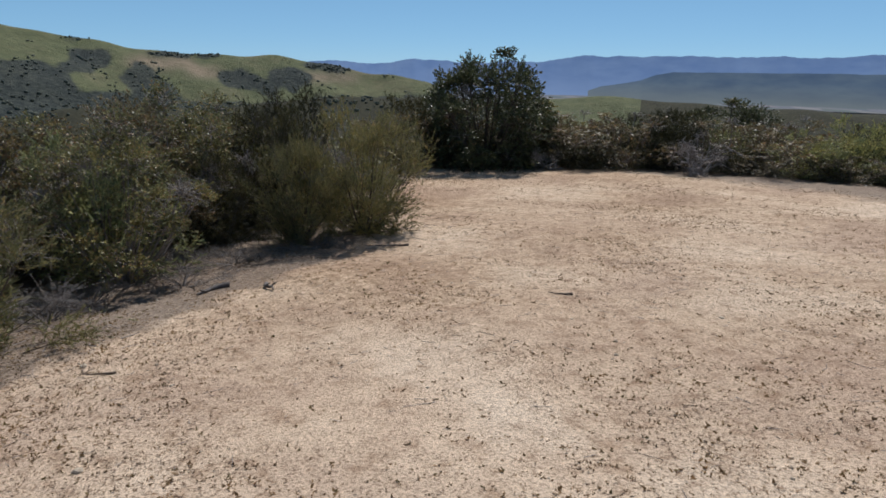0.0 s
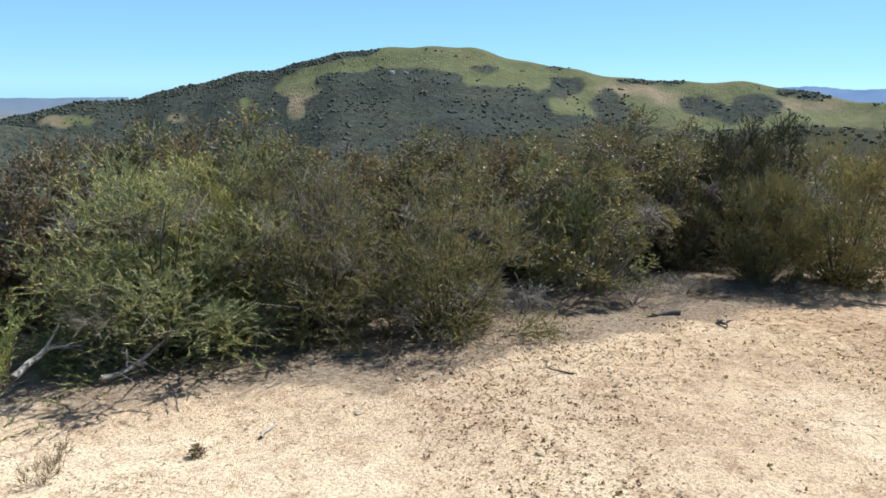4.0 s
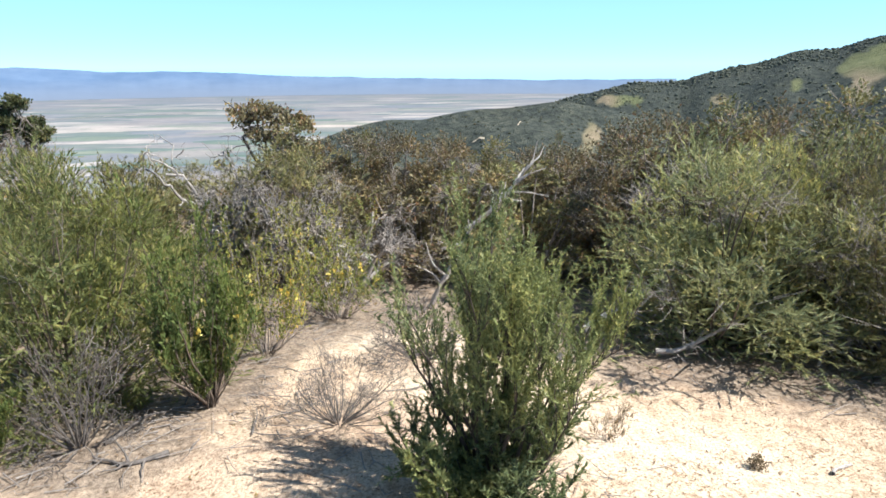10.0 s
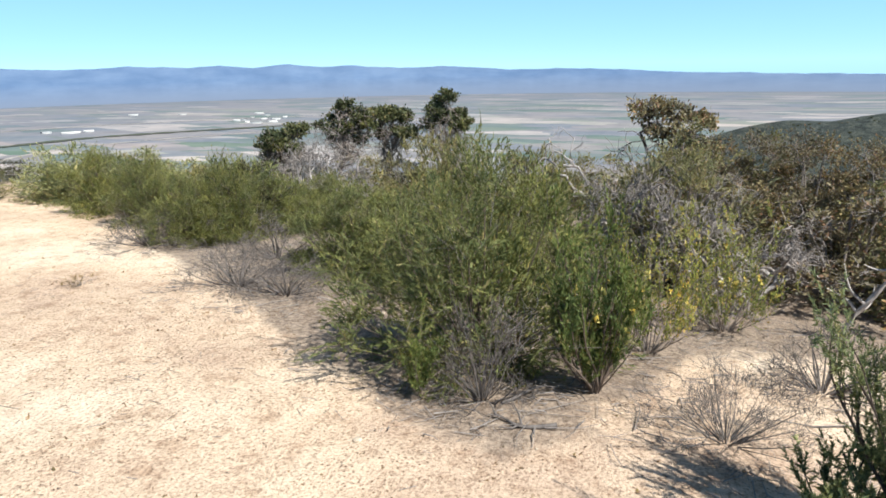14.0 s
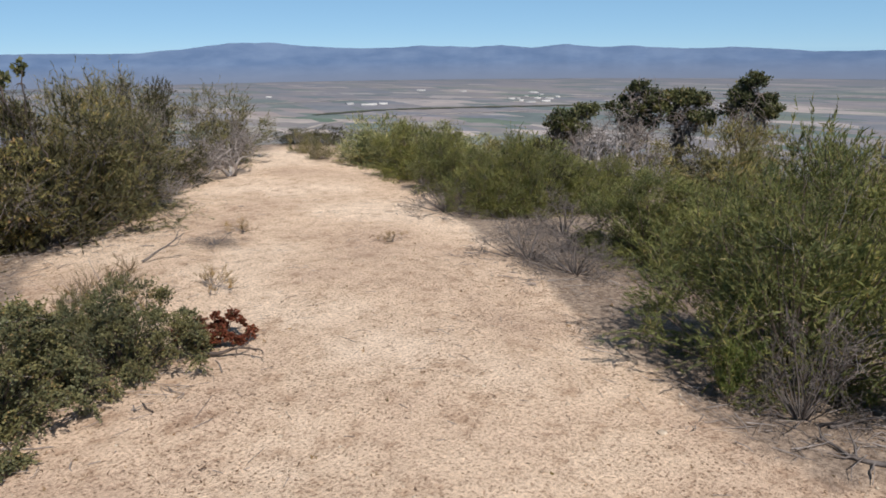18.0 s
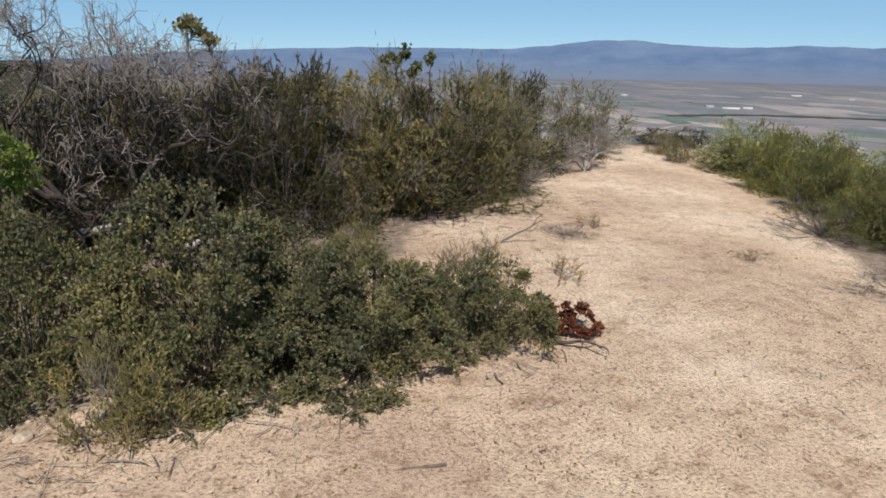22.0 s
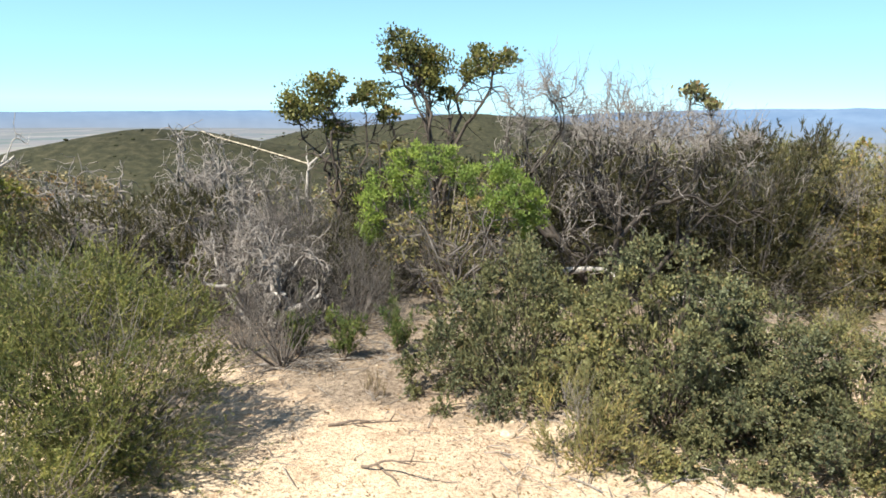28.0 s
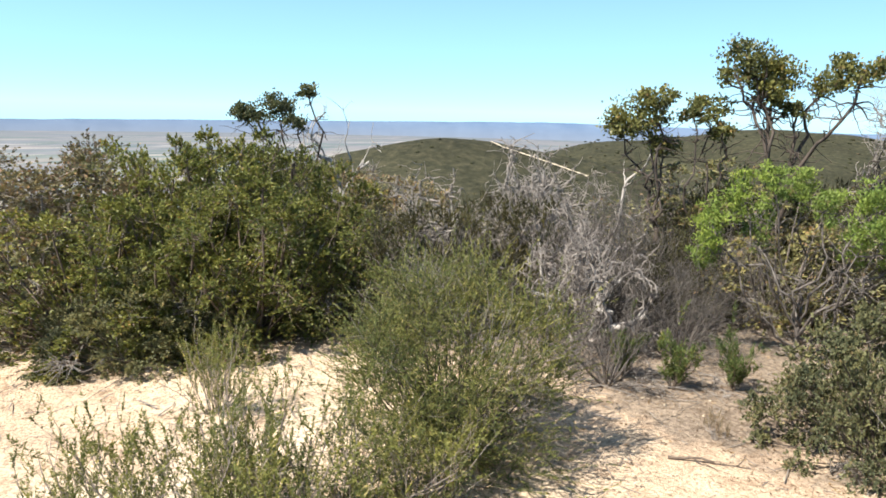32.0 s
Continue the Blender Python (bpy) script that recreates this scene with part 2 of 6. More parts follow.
def valley_material():
    """Fields of the valley: cells of crops and fallow ground in hazed tones, stretched along the roads."""
    m, n, l, b = nodes_of("hazed_valley_fields")
    warp = n.new("ShaderNodeTexNoise")
    warp.inputs["Scale"].default_value = 0.0016
    plain = coords(n, l, 1.0)
    l.new(plain, warp.inputs["Vector"])
    bent = n.new("ShaderNodeVectorMath")
    bent.operation = "MULTIPLY_ADD"
    bent.inputs[1].default_value = (120, 120, 0)
    l.new(warp.outputs["Color"], bent.inputs[0])
    l.new(plain, bent.inputs[2])
    turn = n.new("ShaderNodeMapping")
    turn.inputs["Rotation"].default_value, turn.inputs["Scale"].default_value = (0, 0, radians(-50)), (1 / 80, 1 / 210, 1)
    l.new(bent.outputs[0], turn.inputs["Vector"])
    vor = n.new("ShaderNodeTexVoronoi")
    vor.distance = "CHEBYCHEV"
    vor.inputs["Scale"].default_value, vor.inputs["Randomness"].default_value = 1.0, 0.7
    l.new(turn.outputs[0], vor.inputs["Vector"])
    sep = n.new("ShaderNodeSeparateColor")
    l.new(vor.outputs["Color"], sep.inputs[0])
    col = ramp(n, l, sep.outputs[0], [(0.0, (0.18, 0.2, 0.225)), (0.2, (0.25, 0.235, 0.235)), (0.36, (0.13, 0.175, 0.165)), (0.5, (0.28, 0.255, 0.25)), (0.62, (0.19, 0.205, 0.235)), (0.76, (0.11, 0.165, 0.13)), (0.92, (0.38, 0.35, 0.33))])
    far = noise_tex(n, l, 0.0012, 5.0, 0.6, plain)
    col = mixed(n, l, 0.7, col, ramp(n, l, far, [(0.35, (0.78, 0.84, 0.92)), (0.65, (1.2, 1.12, 1.05))]), "MULTIPLY")
    streak = noise_tex(n, l, 0.012, 4.0, 0.7, plain)
    col = mixed(n, l, 0.6, col, ramp(n, l, streak, [(0.35, (0.75, 0.77, 0.8)), (0.65, (1.2, 1.18, 1.15))]), "MULTIPLY")
    # distance haze is put into the colour: fields turn blue-grey farther out
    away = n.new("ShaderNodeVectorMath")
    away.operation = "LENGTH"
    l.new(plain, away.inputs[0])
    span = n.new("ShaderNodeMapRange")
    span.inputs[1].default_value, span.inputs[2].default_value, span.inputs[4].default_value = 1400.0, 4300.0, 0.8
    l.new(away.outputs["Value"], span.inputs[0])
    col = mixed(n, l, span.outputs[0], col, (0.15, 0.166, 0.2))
    l.new(col, b.inputs["Base Color"])
    b.inputs["Roughness"].default_value = 1.0
    b.inputs["Specular IOR Level"].default_value = 0.0
    return m


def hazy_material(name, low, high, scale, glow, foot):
    """Mountains many kilometres off: their blue haze is put into base colour and emission."""
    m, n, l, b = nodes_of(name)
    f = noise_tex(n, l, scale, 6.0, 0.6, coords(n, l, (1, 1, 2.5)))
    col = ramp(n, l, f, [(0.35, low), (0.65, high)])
    # thicker haze at the foot, blended into the colour by height
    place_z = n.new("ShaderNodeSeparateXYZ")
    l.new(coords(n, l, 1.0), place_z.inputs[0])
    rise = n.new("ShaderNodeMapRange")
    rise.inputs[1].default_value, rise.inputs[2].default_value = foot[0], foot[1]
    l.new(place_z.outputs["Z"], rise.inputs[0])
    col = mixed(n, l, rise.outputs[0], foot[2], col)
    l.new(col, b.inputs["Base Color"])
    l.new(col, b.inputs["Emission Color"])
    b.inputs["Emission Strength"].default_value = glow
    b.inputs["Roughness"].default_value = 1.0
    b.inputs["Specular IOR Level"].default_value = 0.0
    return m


SOIL = soil_material()
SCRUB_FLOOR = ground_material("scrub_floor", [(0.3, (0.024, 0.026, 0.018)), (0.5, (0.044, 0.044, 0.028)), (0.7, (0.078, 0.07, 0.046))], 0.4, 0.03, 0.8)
HILL_GRASS = hill_material()
FOREST_FLOOR = ground_material("forest_floor", [(0.3, (0.066, 0.074, 0.058)), (0.55, (0.084, 0.092, 0.07)), (0.8, (0.115, 0.12, 0.083))], 0.03, 0.1, 1.0)
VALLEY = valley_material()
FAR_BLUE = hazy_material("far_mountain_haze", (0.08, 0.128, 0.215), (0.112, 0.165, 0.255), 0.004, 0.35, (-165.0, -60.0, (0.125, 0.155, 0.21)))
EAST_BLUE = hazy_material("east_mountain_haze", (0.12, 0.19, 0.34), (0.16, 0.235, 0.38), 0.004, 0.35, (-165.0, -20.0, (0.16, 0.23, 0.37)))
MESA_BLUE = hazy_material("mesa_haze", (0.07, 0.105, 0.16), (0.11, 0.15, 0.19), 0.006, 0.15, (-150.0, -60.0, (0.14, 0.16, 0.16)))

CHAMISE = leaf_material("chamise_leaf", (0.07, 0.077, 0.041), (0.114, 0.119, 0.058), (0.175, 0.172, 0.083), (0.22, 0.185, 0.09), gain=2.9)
# darker chamise copy; on backlit shrubs its colour stands in for shade
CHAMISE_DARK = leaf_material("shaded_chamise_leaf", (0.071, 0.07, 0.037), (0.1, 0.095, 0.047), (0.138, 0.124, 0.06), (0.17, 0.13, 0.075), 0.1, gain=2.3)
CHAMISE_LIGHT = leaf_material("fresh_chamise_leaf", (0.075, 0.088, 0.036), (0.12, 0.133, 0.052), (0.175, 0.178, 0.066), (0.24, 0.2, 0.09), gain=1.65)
# dull leaves, darkened further in colour to stand in for deep shade
DULL_SHADED = leaf_material("dull_shaded_leaf", (0.056, 0.056, 0.031), (0.078, 0.075, 0.04), (0.103, 0.096, 0.05), (0.12, 0.1, 0.06), 0.08, gain=0.95)
NEEDLE = leaf_material("needle_leaf", (0.055, 0.066, 0.033), (0.088, 0.102, 0.05), (0.136, 0.149, 0.073), (0.165, 0.158, 0.08), gain=2.4)
GREY_GREEN = leaf_material("grey_green_leaf", (0.055, 0.064, 0.026), (0.09, 0.098, 0.036), (0.145, 0.145, 0.055), (0.21, 0.18, 0.09), gain=1.95)
MANZANITA = leaf_material("manzanita_leaf", (0.066, 0.064, 0.034), (0.097, 0.093, 0.046), (0.138, 0.125, 0.06), (0.15, 0.1, 0.06), 0.1, 0.42, gain=2.5, sheen=0.22)
RUSTY = leaf_material("rusty_manzanita_leaf", (0.076, 0.066, 0.042), (0.104, 0.087, 0.053), (0.136, 0.112, 0.066), (0.14, 0.084, 0.056), 0.12, 0.45, gain=2.1, sheen=0.22)
GREEN_LEAF = leaf_material("green_oval_leaf", (0.04, 0.046, 0.025), (0.062, 0.07, 0.035), (0.095, 0.1, 0.05), (0.12, 0.1, 0.055), 0.06, 0.4, gain=1.6, sheen=0.22)
OLIVE_LEAF = leaf_material("olive_oval_leaf", (0.058, 0.066, 0.022), (0.1, 0.108, 0.032), (0.15, 0.15, 0.045), (0.17, 0.12, 0.05), 0.03, 0.45, gain=1.8, sheen=0.22)
MAT_LEAF = leaf_material("low_shrub_leaf", (0.068, 0.072, 0.041), (0.108, 0.111, 0.061), (0.165, 0.163, 0.09), (0.17, 0.13, 0.075), 0.06, 0.5, gain=1.6, sheen=0.22)
RED_LEAF = leaf_material("dry_red_leaf", (0.13, 0.04, 0.026), (0.19, 0.06, 0.037), (0.25, 0.095, 0.058), (0.1, 0.08, 0.04), 0.1, gain=1.25)
BRIGHT_LEAF = leaf_material("bright_green_leaf", (0.13, 0.18, 0.045), (0.18, 0.24, 0.06), (0.24, 0.295, 0.085), (0.23, 0.27, 0.09), 0.05, 0.5, 0.35, gain=1.3)
WILLOW_LEAF = leaf_material("long_green_leaf", (0.064, 0.088, 0.032), (0.1, 0.13, 0.046), (0.145, 0.175, 0.062), (0.19, 0.17, 0.075), 0.1, gain=1.4)
YELLOW_GREEN = leaf_material("yellow_green_leaf", (0.07, 0.08, 0.028), (0.11, 0.12, 0.038), (0.155, 0.155, 0.05), (0.2, 0.15, 0.06), 0.12, gain=2.4)
TOP_LEAF = leaf_material("olive_manzanita_leaf", (0.05, 0.054, 0.022), (0.08, 0.082, 0.03), (0.115, 0.11, 0.042), (0.13, 0.092, 0.045), 0.04, 0.42, gain=1.9, sheen=0.22)
PETAL = leaf_material("yellow_petal", (0.75, 0.6, 0.15), (0.82, 0.7, 0.25), (0.86, 0.77, 0.35), (0.78, 0.5, 0.1), 0.12, gain=1.0)
DRY_GRASS = leaf_material("dry_grass", (0.2, 0.15, 0.1), (0.3, 0.23, 0.15), (0.42, 0.33, 0.22), (0.16, 0.1, 0.06), 0.15, gain=1.1)
WEED = leaf_material("dried_weed", (0.2, 0.135, 0.088), (0.26, 0.18, 0.118), (0.33, 0.24, 0.16), (0.19, 0.155, 0.085), 0.15, gain=1.0)
FLECK = leaf_material("dead_leaf_fleck", (0.19, 0.12, 0.085), (0.3, 0.205, 0.145), (0.44, 0.33, 0.24), (0.13, 0.08, 0.055), 0.12, 0.9, gain=1.0)
# far crowns: distance haze is put into this pale grey-green colour
TREE_FAR_HAZED = leaf_material("hazed_far_tree_leaf", (0.17, 0.19, 0.17), (0.19, 0.205, 0.18), (0.21, 0.225, 0.19), (0.23, 0.235, 0.19), 0.06, 0.9, 0.45, gain=1.0)
SCRUB_FAR = leaf_material("far_scrub_leaf", (0.05, 0.054, 0.03), (0.075, 0.077, 0.042), (0.1, 0.098, 0.056), (0.15, 0.125, 0.085), 0.08, 0.9, 0.45, gain=1.0)
BARK_DARK = bark_material("dark_bark", (0.045, 0.035, 0.03), (0.11, 0.085, 0.07))
BARK_CHARRED = bark_material("blackened_bark", (0.025, 0.02, 0.018), (0.085, 0.07, 0.06))
BARK_BROWN = bark_material("brown_bark", (0.09, 0.065, 0.05), (0.2, 0.155, 0.125))
BARK_PALE = bark_material("pale_bark", (0.14, 0.11, 0.09), (0.36, 0.31, 0.28))
DEAD_WOOD = bark_material("weathered_grey_wood", (0.22, 0.195, 0.18), (0.55, 0.51, 0.48))
DEAD_DARK = bark_material("dark_dead_wood", (0.06, 0.05, 0.045), (0.21, 0.185, 0.17))
DEAD_TWIG = bark_material("grey_dead_twig", (0.16, 0.14, 0.128), (0.38, 0.34, 0.315))
STONE = ground_material("pale_pebble", [(0.3, (0.38, 0.3, 0.22)), (0.7, (0.62, 0.54, 0.44))], 40.0, 8.0, 0.002)
ROAD_DIRT = ground_material("pale_dirt_road", [(0.3, (0.5, 0.42, 0.32)), (0.7, (0.66, 0.56, 0.44))], 0.3, 0.05, 0.05)
VALLEY_ROAD = ground_material("valley_road", [(0.3, (0.3, 0.28, 0.26)), (0.7, (0.38, 0.35, 0.32))], 0.3, 0.05, 0.05)
WHITE_ROOF = ground_material("white_roof", [(0.3, (0.55, 0.55, 0.54)), (0.7, (0.68, 0.67, 0.66))], 0.1, 0.02, 0.05)
GREY_ROOF = ground_material("grey_roof", [(0.3, (0.3, 0.31, 0.33)), (0.7, (0.4, 0.41, 0.43))], 0.1, 0.02, 0.05)


# ---- mesh helpers ----
def mesh_from(name, verts, faces, material, smooth=False):
    """A mesh from an array of places and an array of faces that all have as many corners."""
    verts, faces = np.asarray(verts, np.float32).reshape(-1, 3), np.asarray(faces, np.int32)
    me = bpy.data.meshes.new(name)
    count, k = faces.shape
    me.vertices.add(len(verts))
    me.vertices.foreach_set("co", verts.ravel())
    me.loops.add(count * k)
    me.loops.foreach_set("vertex_index", faces.ravel())
    me.polygons.add(count)
    me.polygons.foreach_set("loop_start", np.arange(0, count * k, k, dtype=np.int32))
    me.polygons.foreach_set("loop_total", np.full(count, k, dtype=np.int32))
    if smooth:
        me.polygons.foreach_set("use_smooth", np.ones(count, dtype=bool))
    me.update(calc_edges=True)
    me.validate()
    me.materials.append(material)
    return me


def part(name, me, parent, label=""):
    ob = new(name, me)
    ob.parent = parent
    return tagged(ob, label)


def unit(v):
    return v / np.maximum(np.linalg.norm(v, axis=-1, keepdims=True), 1e-9)


def tubes(paths, radii, sides=3):
    """Tapered round branches along paths (n, points, 3), with radii (n, points)."""
    paths, radii = np.asarray(paths, float), np.asarray(radii, float)
    n, k, _ = paths.shape
    along = unit(np.gradient(paths, axis=1))
    ref = np.where(np.abs(along[..., 2:3]) > 0.9, np.array([1.0, 0, 0]), np.array([0, 0, 1.0]))
    side = unit(np.cross(along, ref))
    up = np.cross(along, side)
    a = np.arange(sides) / sides * 2 * np.pi
    ring = side[:, :, None] * np.cos(a)[:, None] + up[:, :, None] * np.sin(a)[:, None]
    verts = paths[:, :, None] + ring * radii[:, :, None, None]
    idx = np.arange(n * k * sides).reshape(n, k, sides)
    nxt = np.roll(idx, -1, axis=2)
    faces = np.stack([idx[:, :-1], nxt[:, :-1], nxt[:, 1:], idx[:, 1:]], -1).reshape(-1, 4)
    return verts.reshape(-1, 3), faces


def blades(rng, at, along, length, width, splay=0.6, lift=0.0, fold=0.15, sunward=0.9):
    """Leaves at places, leaning by splay from the twig's direction: pointed ovals with a folded middle; sunward: how much they turn their faces up."""
    n = len(at)
    out = unit(along + rng.normal(0, splay, (n, 3)) + np.array([0, 0, lift]))
    side = unit(np.cross(out, rng.normal(0, 1, (n, 3)) + np.array([0.2, 0.5, 0.8]) * sunward))
    up = np.cross(out, side)
    ln = (length * rng.uniform(0.65, 1.25, n))[:, None]
    wd = (width * rng.uniform(0.7, 1.2, n))[:, None]
    mid = at + out * ln * 0.55
    verts = np.stack([at, mid + side * wd / 2 + up * wd * fold, at + out * ln, mid - side * wd / 2 + up * wd * fold], 1)
    return verts.reshape(-1, 3), np.arange(4 * n).reshape(n, 4)


def slivers(rng, at, along, length, width, splay=0.6, lift=0.0):
    """Needle leaves: one narrow pointed face each."""
    n = len(at)
    out = unit(along + rng.normal(0, splay, (n, 3)) + np.array([0, 0, lift]))
    side = unit(np.cross(out, rng.normal(0, 1, (n, 3)))) * (width * rng.uniform(0.7, 1.2, n))[:, None] / 2
    verts = np.stack([at - side, at + side, at + out * (length * rng.uniform(0.6, 1.3, n))[:, None]], 1)
    return verts.reshape(-1, 3), np.arange(3 * n).reshape(n, 3)


def wander(rng, start, heading, length, points, wiggle, lift=0.0):
    """Bent paths from starts (n, 3) along headings (n, 3)."""
    n = len(start)
    step = (np.broadcast_to(length, (n,)) / (points - 1))[:, None]
    out, d = [np.asarray(start, float)], unit(heading)
    for _ in range(points - 1):
        d = unit(d + rng.normal(0, wiggle, (n, 3)) + np.array([0, 0, lift]))
        out.append(out[-1] + d * step)
    return np.stack(out, 1)


def joined(pieces):
    verts, faces, base = [], [], 0
    for v, f in pieces:
        verts.append(v)
        faces.append(f + base)
        base += len(v)
    return np.concatenate(verts), np.concatenate(faces)


# ---- plants: each kind is built with unit height and copied at its size ----
def vase_shrub(name, seed, leaf, bark, height=1.2, half=0.7, stems=30, branches=6, twigs=5, leaves=20, length=0.026, width=0.006, lean=78.0, start=0.25,
               first=0.15, splay=0.5, branch_len=0.3, twig_len=0.13, wiggle=0.1, lift=0.06, up=0.35, thick=0.009, groups=3, oval=False, leaf_lift=0.15, even=0.68, flowers=0, dead_share=0.0):
    """A shrub of many stems from one foot that fill a dome: stems, branches along them, twigs on those, and small leaves along the twigs.
    start: how far up the stems the branches begin; first: how far along the branches the twigs begin."""
    rng = np.random.default_rng(seed)
    root = new(name)
    root.empty_display_size = 0.1
    per = max(1, stems // groups)

    def along(paths, count, low, high):
        n, k, _ = paths.shape
        which = np.repeat(np.arange(n), count)
        f = rng.uniform(low, high, n * count) * (k - 1)
        i = np.minimum(f.astype(int), k - 2)
        w = (f - i)[:, None]
        return paths[which, i] * (1 - w) + paths[which, i + 1] * w, unit(paths[which, i + 1] - paths[which, i]), which

    for g in range(groups):
        az = (g + rng.uniform(0, 1, per)) / groups * 2 * np.pi
        th = np.radians(lean) * np.sqrt(rng.uniform(0, 1, per))
        heading = np.stack([np.cos(az) * np.sin(th), np.sin(az) * np.sin(th), np.cos(th)], 1)
        reach = 1 / np.sqrt((np.cos(th) / height) ** 2 + (np.sin(th) / half) ** 2) * rng.uniform(even, 1.0, per)
        foot = np.stack([np.cos(az), np.sin(az), np.zeros(per)], 1) * (0.07 * half * rng.uniform(0.2, 1.5, per))[:, None]
        main = wander(rng, foot - np.array([0, 0, 0.03]), heading, reach * 0.95, 8, wiggle, lift * 0.3)
        main[..., 2] = np.where(np.arange(8) > 0, np.maximum(main[..., 2], 0.03), main[..., 2])
        geo = [tubes(main, np.linspace(1, 0.3, 8)[None] * (thick * rng.uniform(0.6, 1.3, per))[:, None], 4)]
        at, d, which = along(main, branches, start, 1.0)
        out = unit(heading[which] * 0.6 + d * 0.5 + rng.normal(0, 0.42, d.shape) + np.array([0, 0, up]))
        br = wander(rng, at, out, branch_len * reach[which] * rng.uniform(0.5, 1.15, len(at)), 3, 0.2, lift)
        br[..., 2] = np.maximum(br[..., 2], 0.02)
        geo.append(tubes(br, np.linspace(1, 0.5, 3)[None] * (thick * 0.32) * np.ones((len(br), 1)), 3))
        at, d, which = along(br, twigs, first, 1.0)
        tw = wander(rng, at, d + rng.normal(0, 0.5, d.shape) + np.array([0, 0, up]), twig_len * height * rng.uniform(0.45, 1.2, len(at)), 4, 0.14, lift)
        tw[..., 2] = np.maximum(tw[..., 2], 0.015)
        alive = rng.uniform(0, 1, len(tw)) >= (dead_share if leaves else 1.0)
        dry = tw[~alive][:, ::3]
        if len(dry):
            geo.append(tubes(dry, np.array([[1, 0.5]]) * (thick * 0.18) * np.ones((len(dry), 1)), 3))
        stem = part("stem", mesh_from(name + "_stem", *joined(geo), bark), root)
        tw = tw[alive]
        if not leaves or not len(tw):
            continue
        p, d, _ = along(tw, leaves, 0.0, 1.0)
        shape = blades if oval else slivers
        part("foliage", mesh_from(name + "_foliage", *shape(rng, p, d, length, width, splay, leaf_lift), leaf), stem)
        if flowers:
            tips = tw[rng.choice(len(tw), min(len(tw), flowers // groups), replace=False), -1]
            petals = np.repeat(tips, 7, 0)
            part("blossom", mesh_from(name + "_blossom", *blades(rng, petals, np.tile([0, 0, 0.4], (len(petals), 1)), 0.024, 0.016, 0.8), PETAL), stem, "small yellow blossoms")
    return root


def dome_shrub(name, seed, leaf, bark, height=1.3, half=0.8, clumps=60, twigs=30, leaves=15, length=0.03, width=0.0075, clump=0.13, base=0.9, up=0.45, twig_len=0.17, splay=0.4, dead_share=0.15,
               dead=None, groups=3, thick=0.011, oval=False, leaf_lift=0.1, inner=0.3, ragged=0.16, droop=0.06, low=0.03, bristle=0.12, fill=2400, fill_len=0.07, ball=False):
    """A bushy shrub whose foliage sits in many uneven sprays over a dome: a limb from the foot to each spray, twigs that radiate from its end, leaves along them.
    ball: the leaves sit in rounded tufts round the limbs' ends; base: how wide it is at the ground; dead_share: sprays that carry bare grey twigs only; fill: the larger leaf sprays in the shade inside."""
    rng = np.random.default_rng(seed)
    root = new(name)
    root.empty_display_size = 0.1
    per = max(2, clumps // groups)
    phase = rng.uniform(0, 6.28, 4)
    for g in range(groups):
        az = (g + (np.arange(per) + rng.uniform(0, 1, per)) / per) / groups * 2 * np.pi
        h = low + (0.97 - low) * rng.permutation((np.arange(per) + rng.uniform(0, 1, per)) / per) ** 1.15
        lump = 1 + ragged * (np.sin(az * 2 + phase[0]) + 0.7 * np.sin(az * 3 + phase[1] + h * 4) + 0.5 * np.sin(az * 5 + phase[2])) / 1.3
        wide = half * (base + (1 - base) * np.minimum(1, h / 0.55)) * np.sqrt(np.maximum(0.02, 1 - h ** 2.4)) * lump
        q = np.where(rng.uniform(0, 1, per) < inner, rng.uniform(0.25, 0.7, per), rng.uniform(0.78, 1.02, per))
        top = height * h * (1 + 0.6 * ragged * np.sin(az * 2 + phase[3]) * h) - 0.03
        centre = np.stack([np.cos(az) * wide * q, np.sin(az) * wide * q, np.maximum(top, 0.04)], 1)
        out = unit(np.stack([np.cos(az) * (1.1 - h), np.sin(az) * (1.1 - h), 0.15 + 0.9 * h], 1))
        foot = centre * np.array([0.1, 0.1, 0]) + np.array([0, 0, -0.03])
        bend = centre * np.array([0.62, 0.62, 0.42]) + rng.normal(0, 0.05 * half, centre.shape)
        bend[:, 2] = np.maximum(bend[:, 2], 0.03)
        f = np.linspace(0, 1, 6)[None, :, None]
        limb = foot[:, None] * (1 - f) ** 2 + 2 * bend[:, None] * f * (1 - f) + centre[:, None] * f ** 2 + rng.normal(0, 0.008, (per, 6, 3)) * np.sin(np.pi * f)
        geo = [tubes(limb[:, [0, 2, 4, 5]], np.array([[1, 0.75, 0.45, 0.3]]) * (thick * rng.uniform(0.4, 1.0, per))[:, None], 4)]
        big = rng.uniform(0.65, 1.3, per)
        which = np.repeat(np.arange(per), twigs)
        n = len(which)
        start = centre[which] + rng.normal(0, 0.5, (n, 3)) * (clump * big[which])[:, None]
        start[:, 2] = np.maximum(start[:, 2], 0.02)
        head = out[which] * 0.55 + np.array([0, 0, up]) + rng.normal(0, 0.52, (n, 3))
        stray = 1 + (rng.uniform(0, 1, n) < bristle) * rng.uniform(0.2, 0.7, n)
        tw = wander(rng, start, head, twig_len * height * rng.uniform(0.45, 1.15, n) * stray, 4, 0.13, 0.05)
        if ball:
            head = unit(rng.normal(0, 1, (n, 3))) + out[which] * 0.45 + np.array([0, 0, 0.3])
            start = centre[which] + rng.normal(0, 0.12, (n, 3)) * (clump * big[which])[:, None]
            tw = wander(rng, start, head, clump * big[which] * rng.uniform(0.65, 1.15, n), 4, 0.16, 0.05)
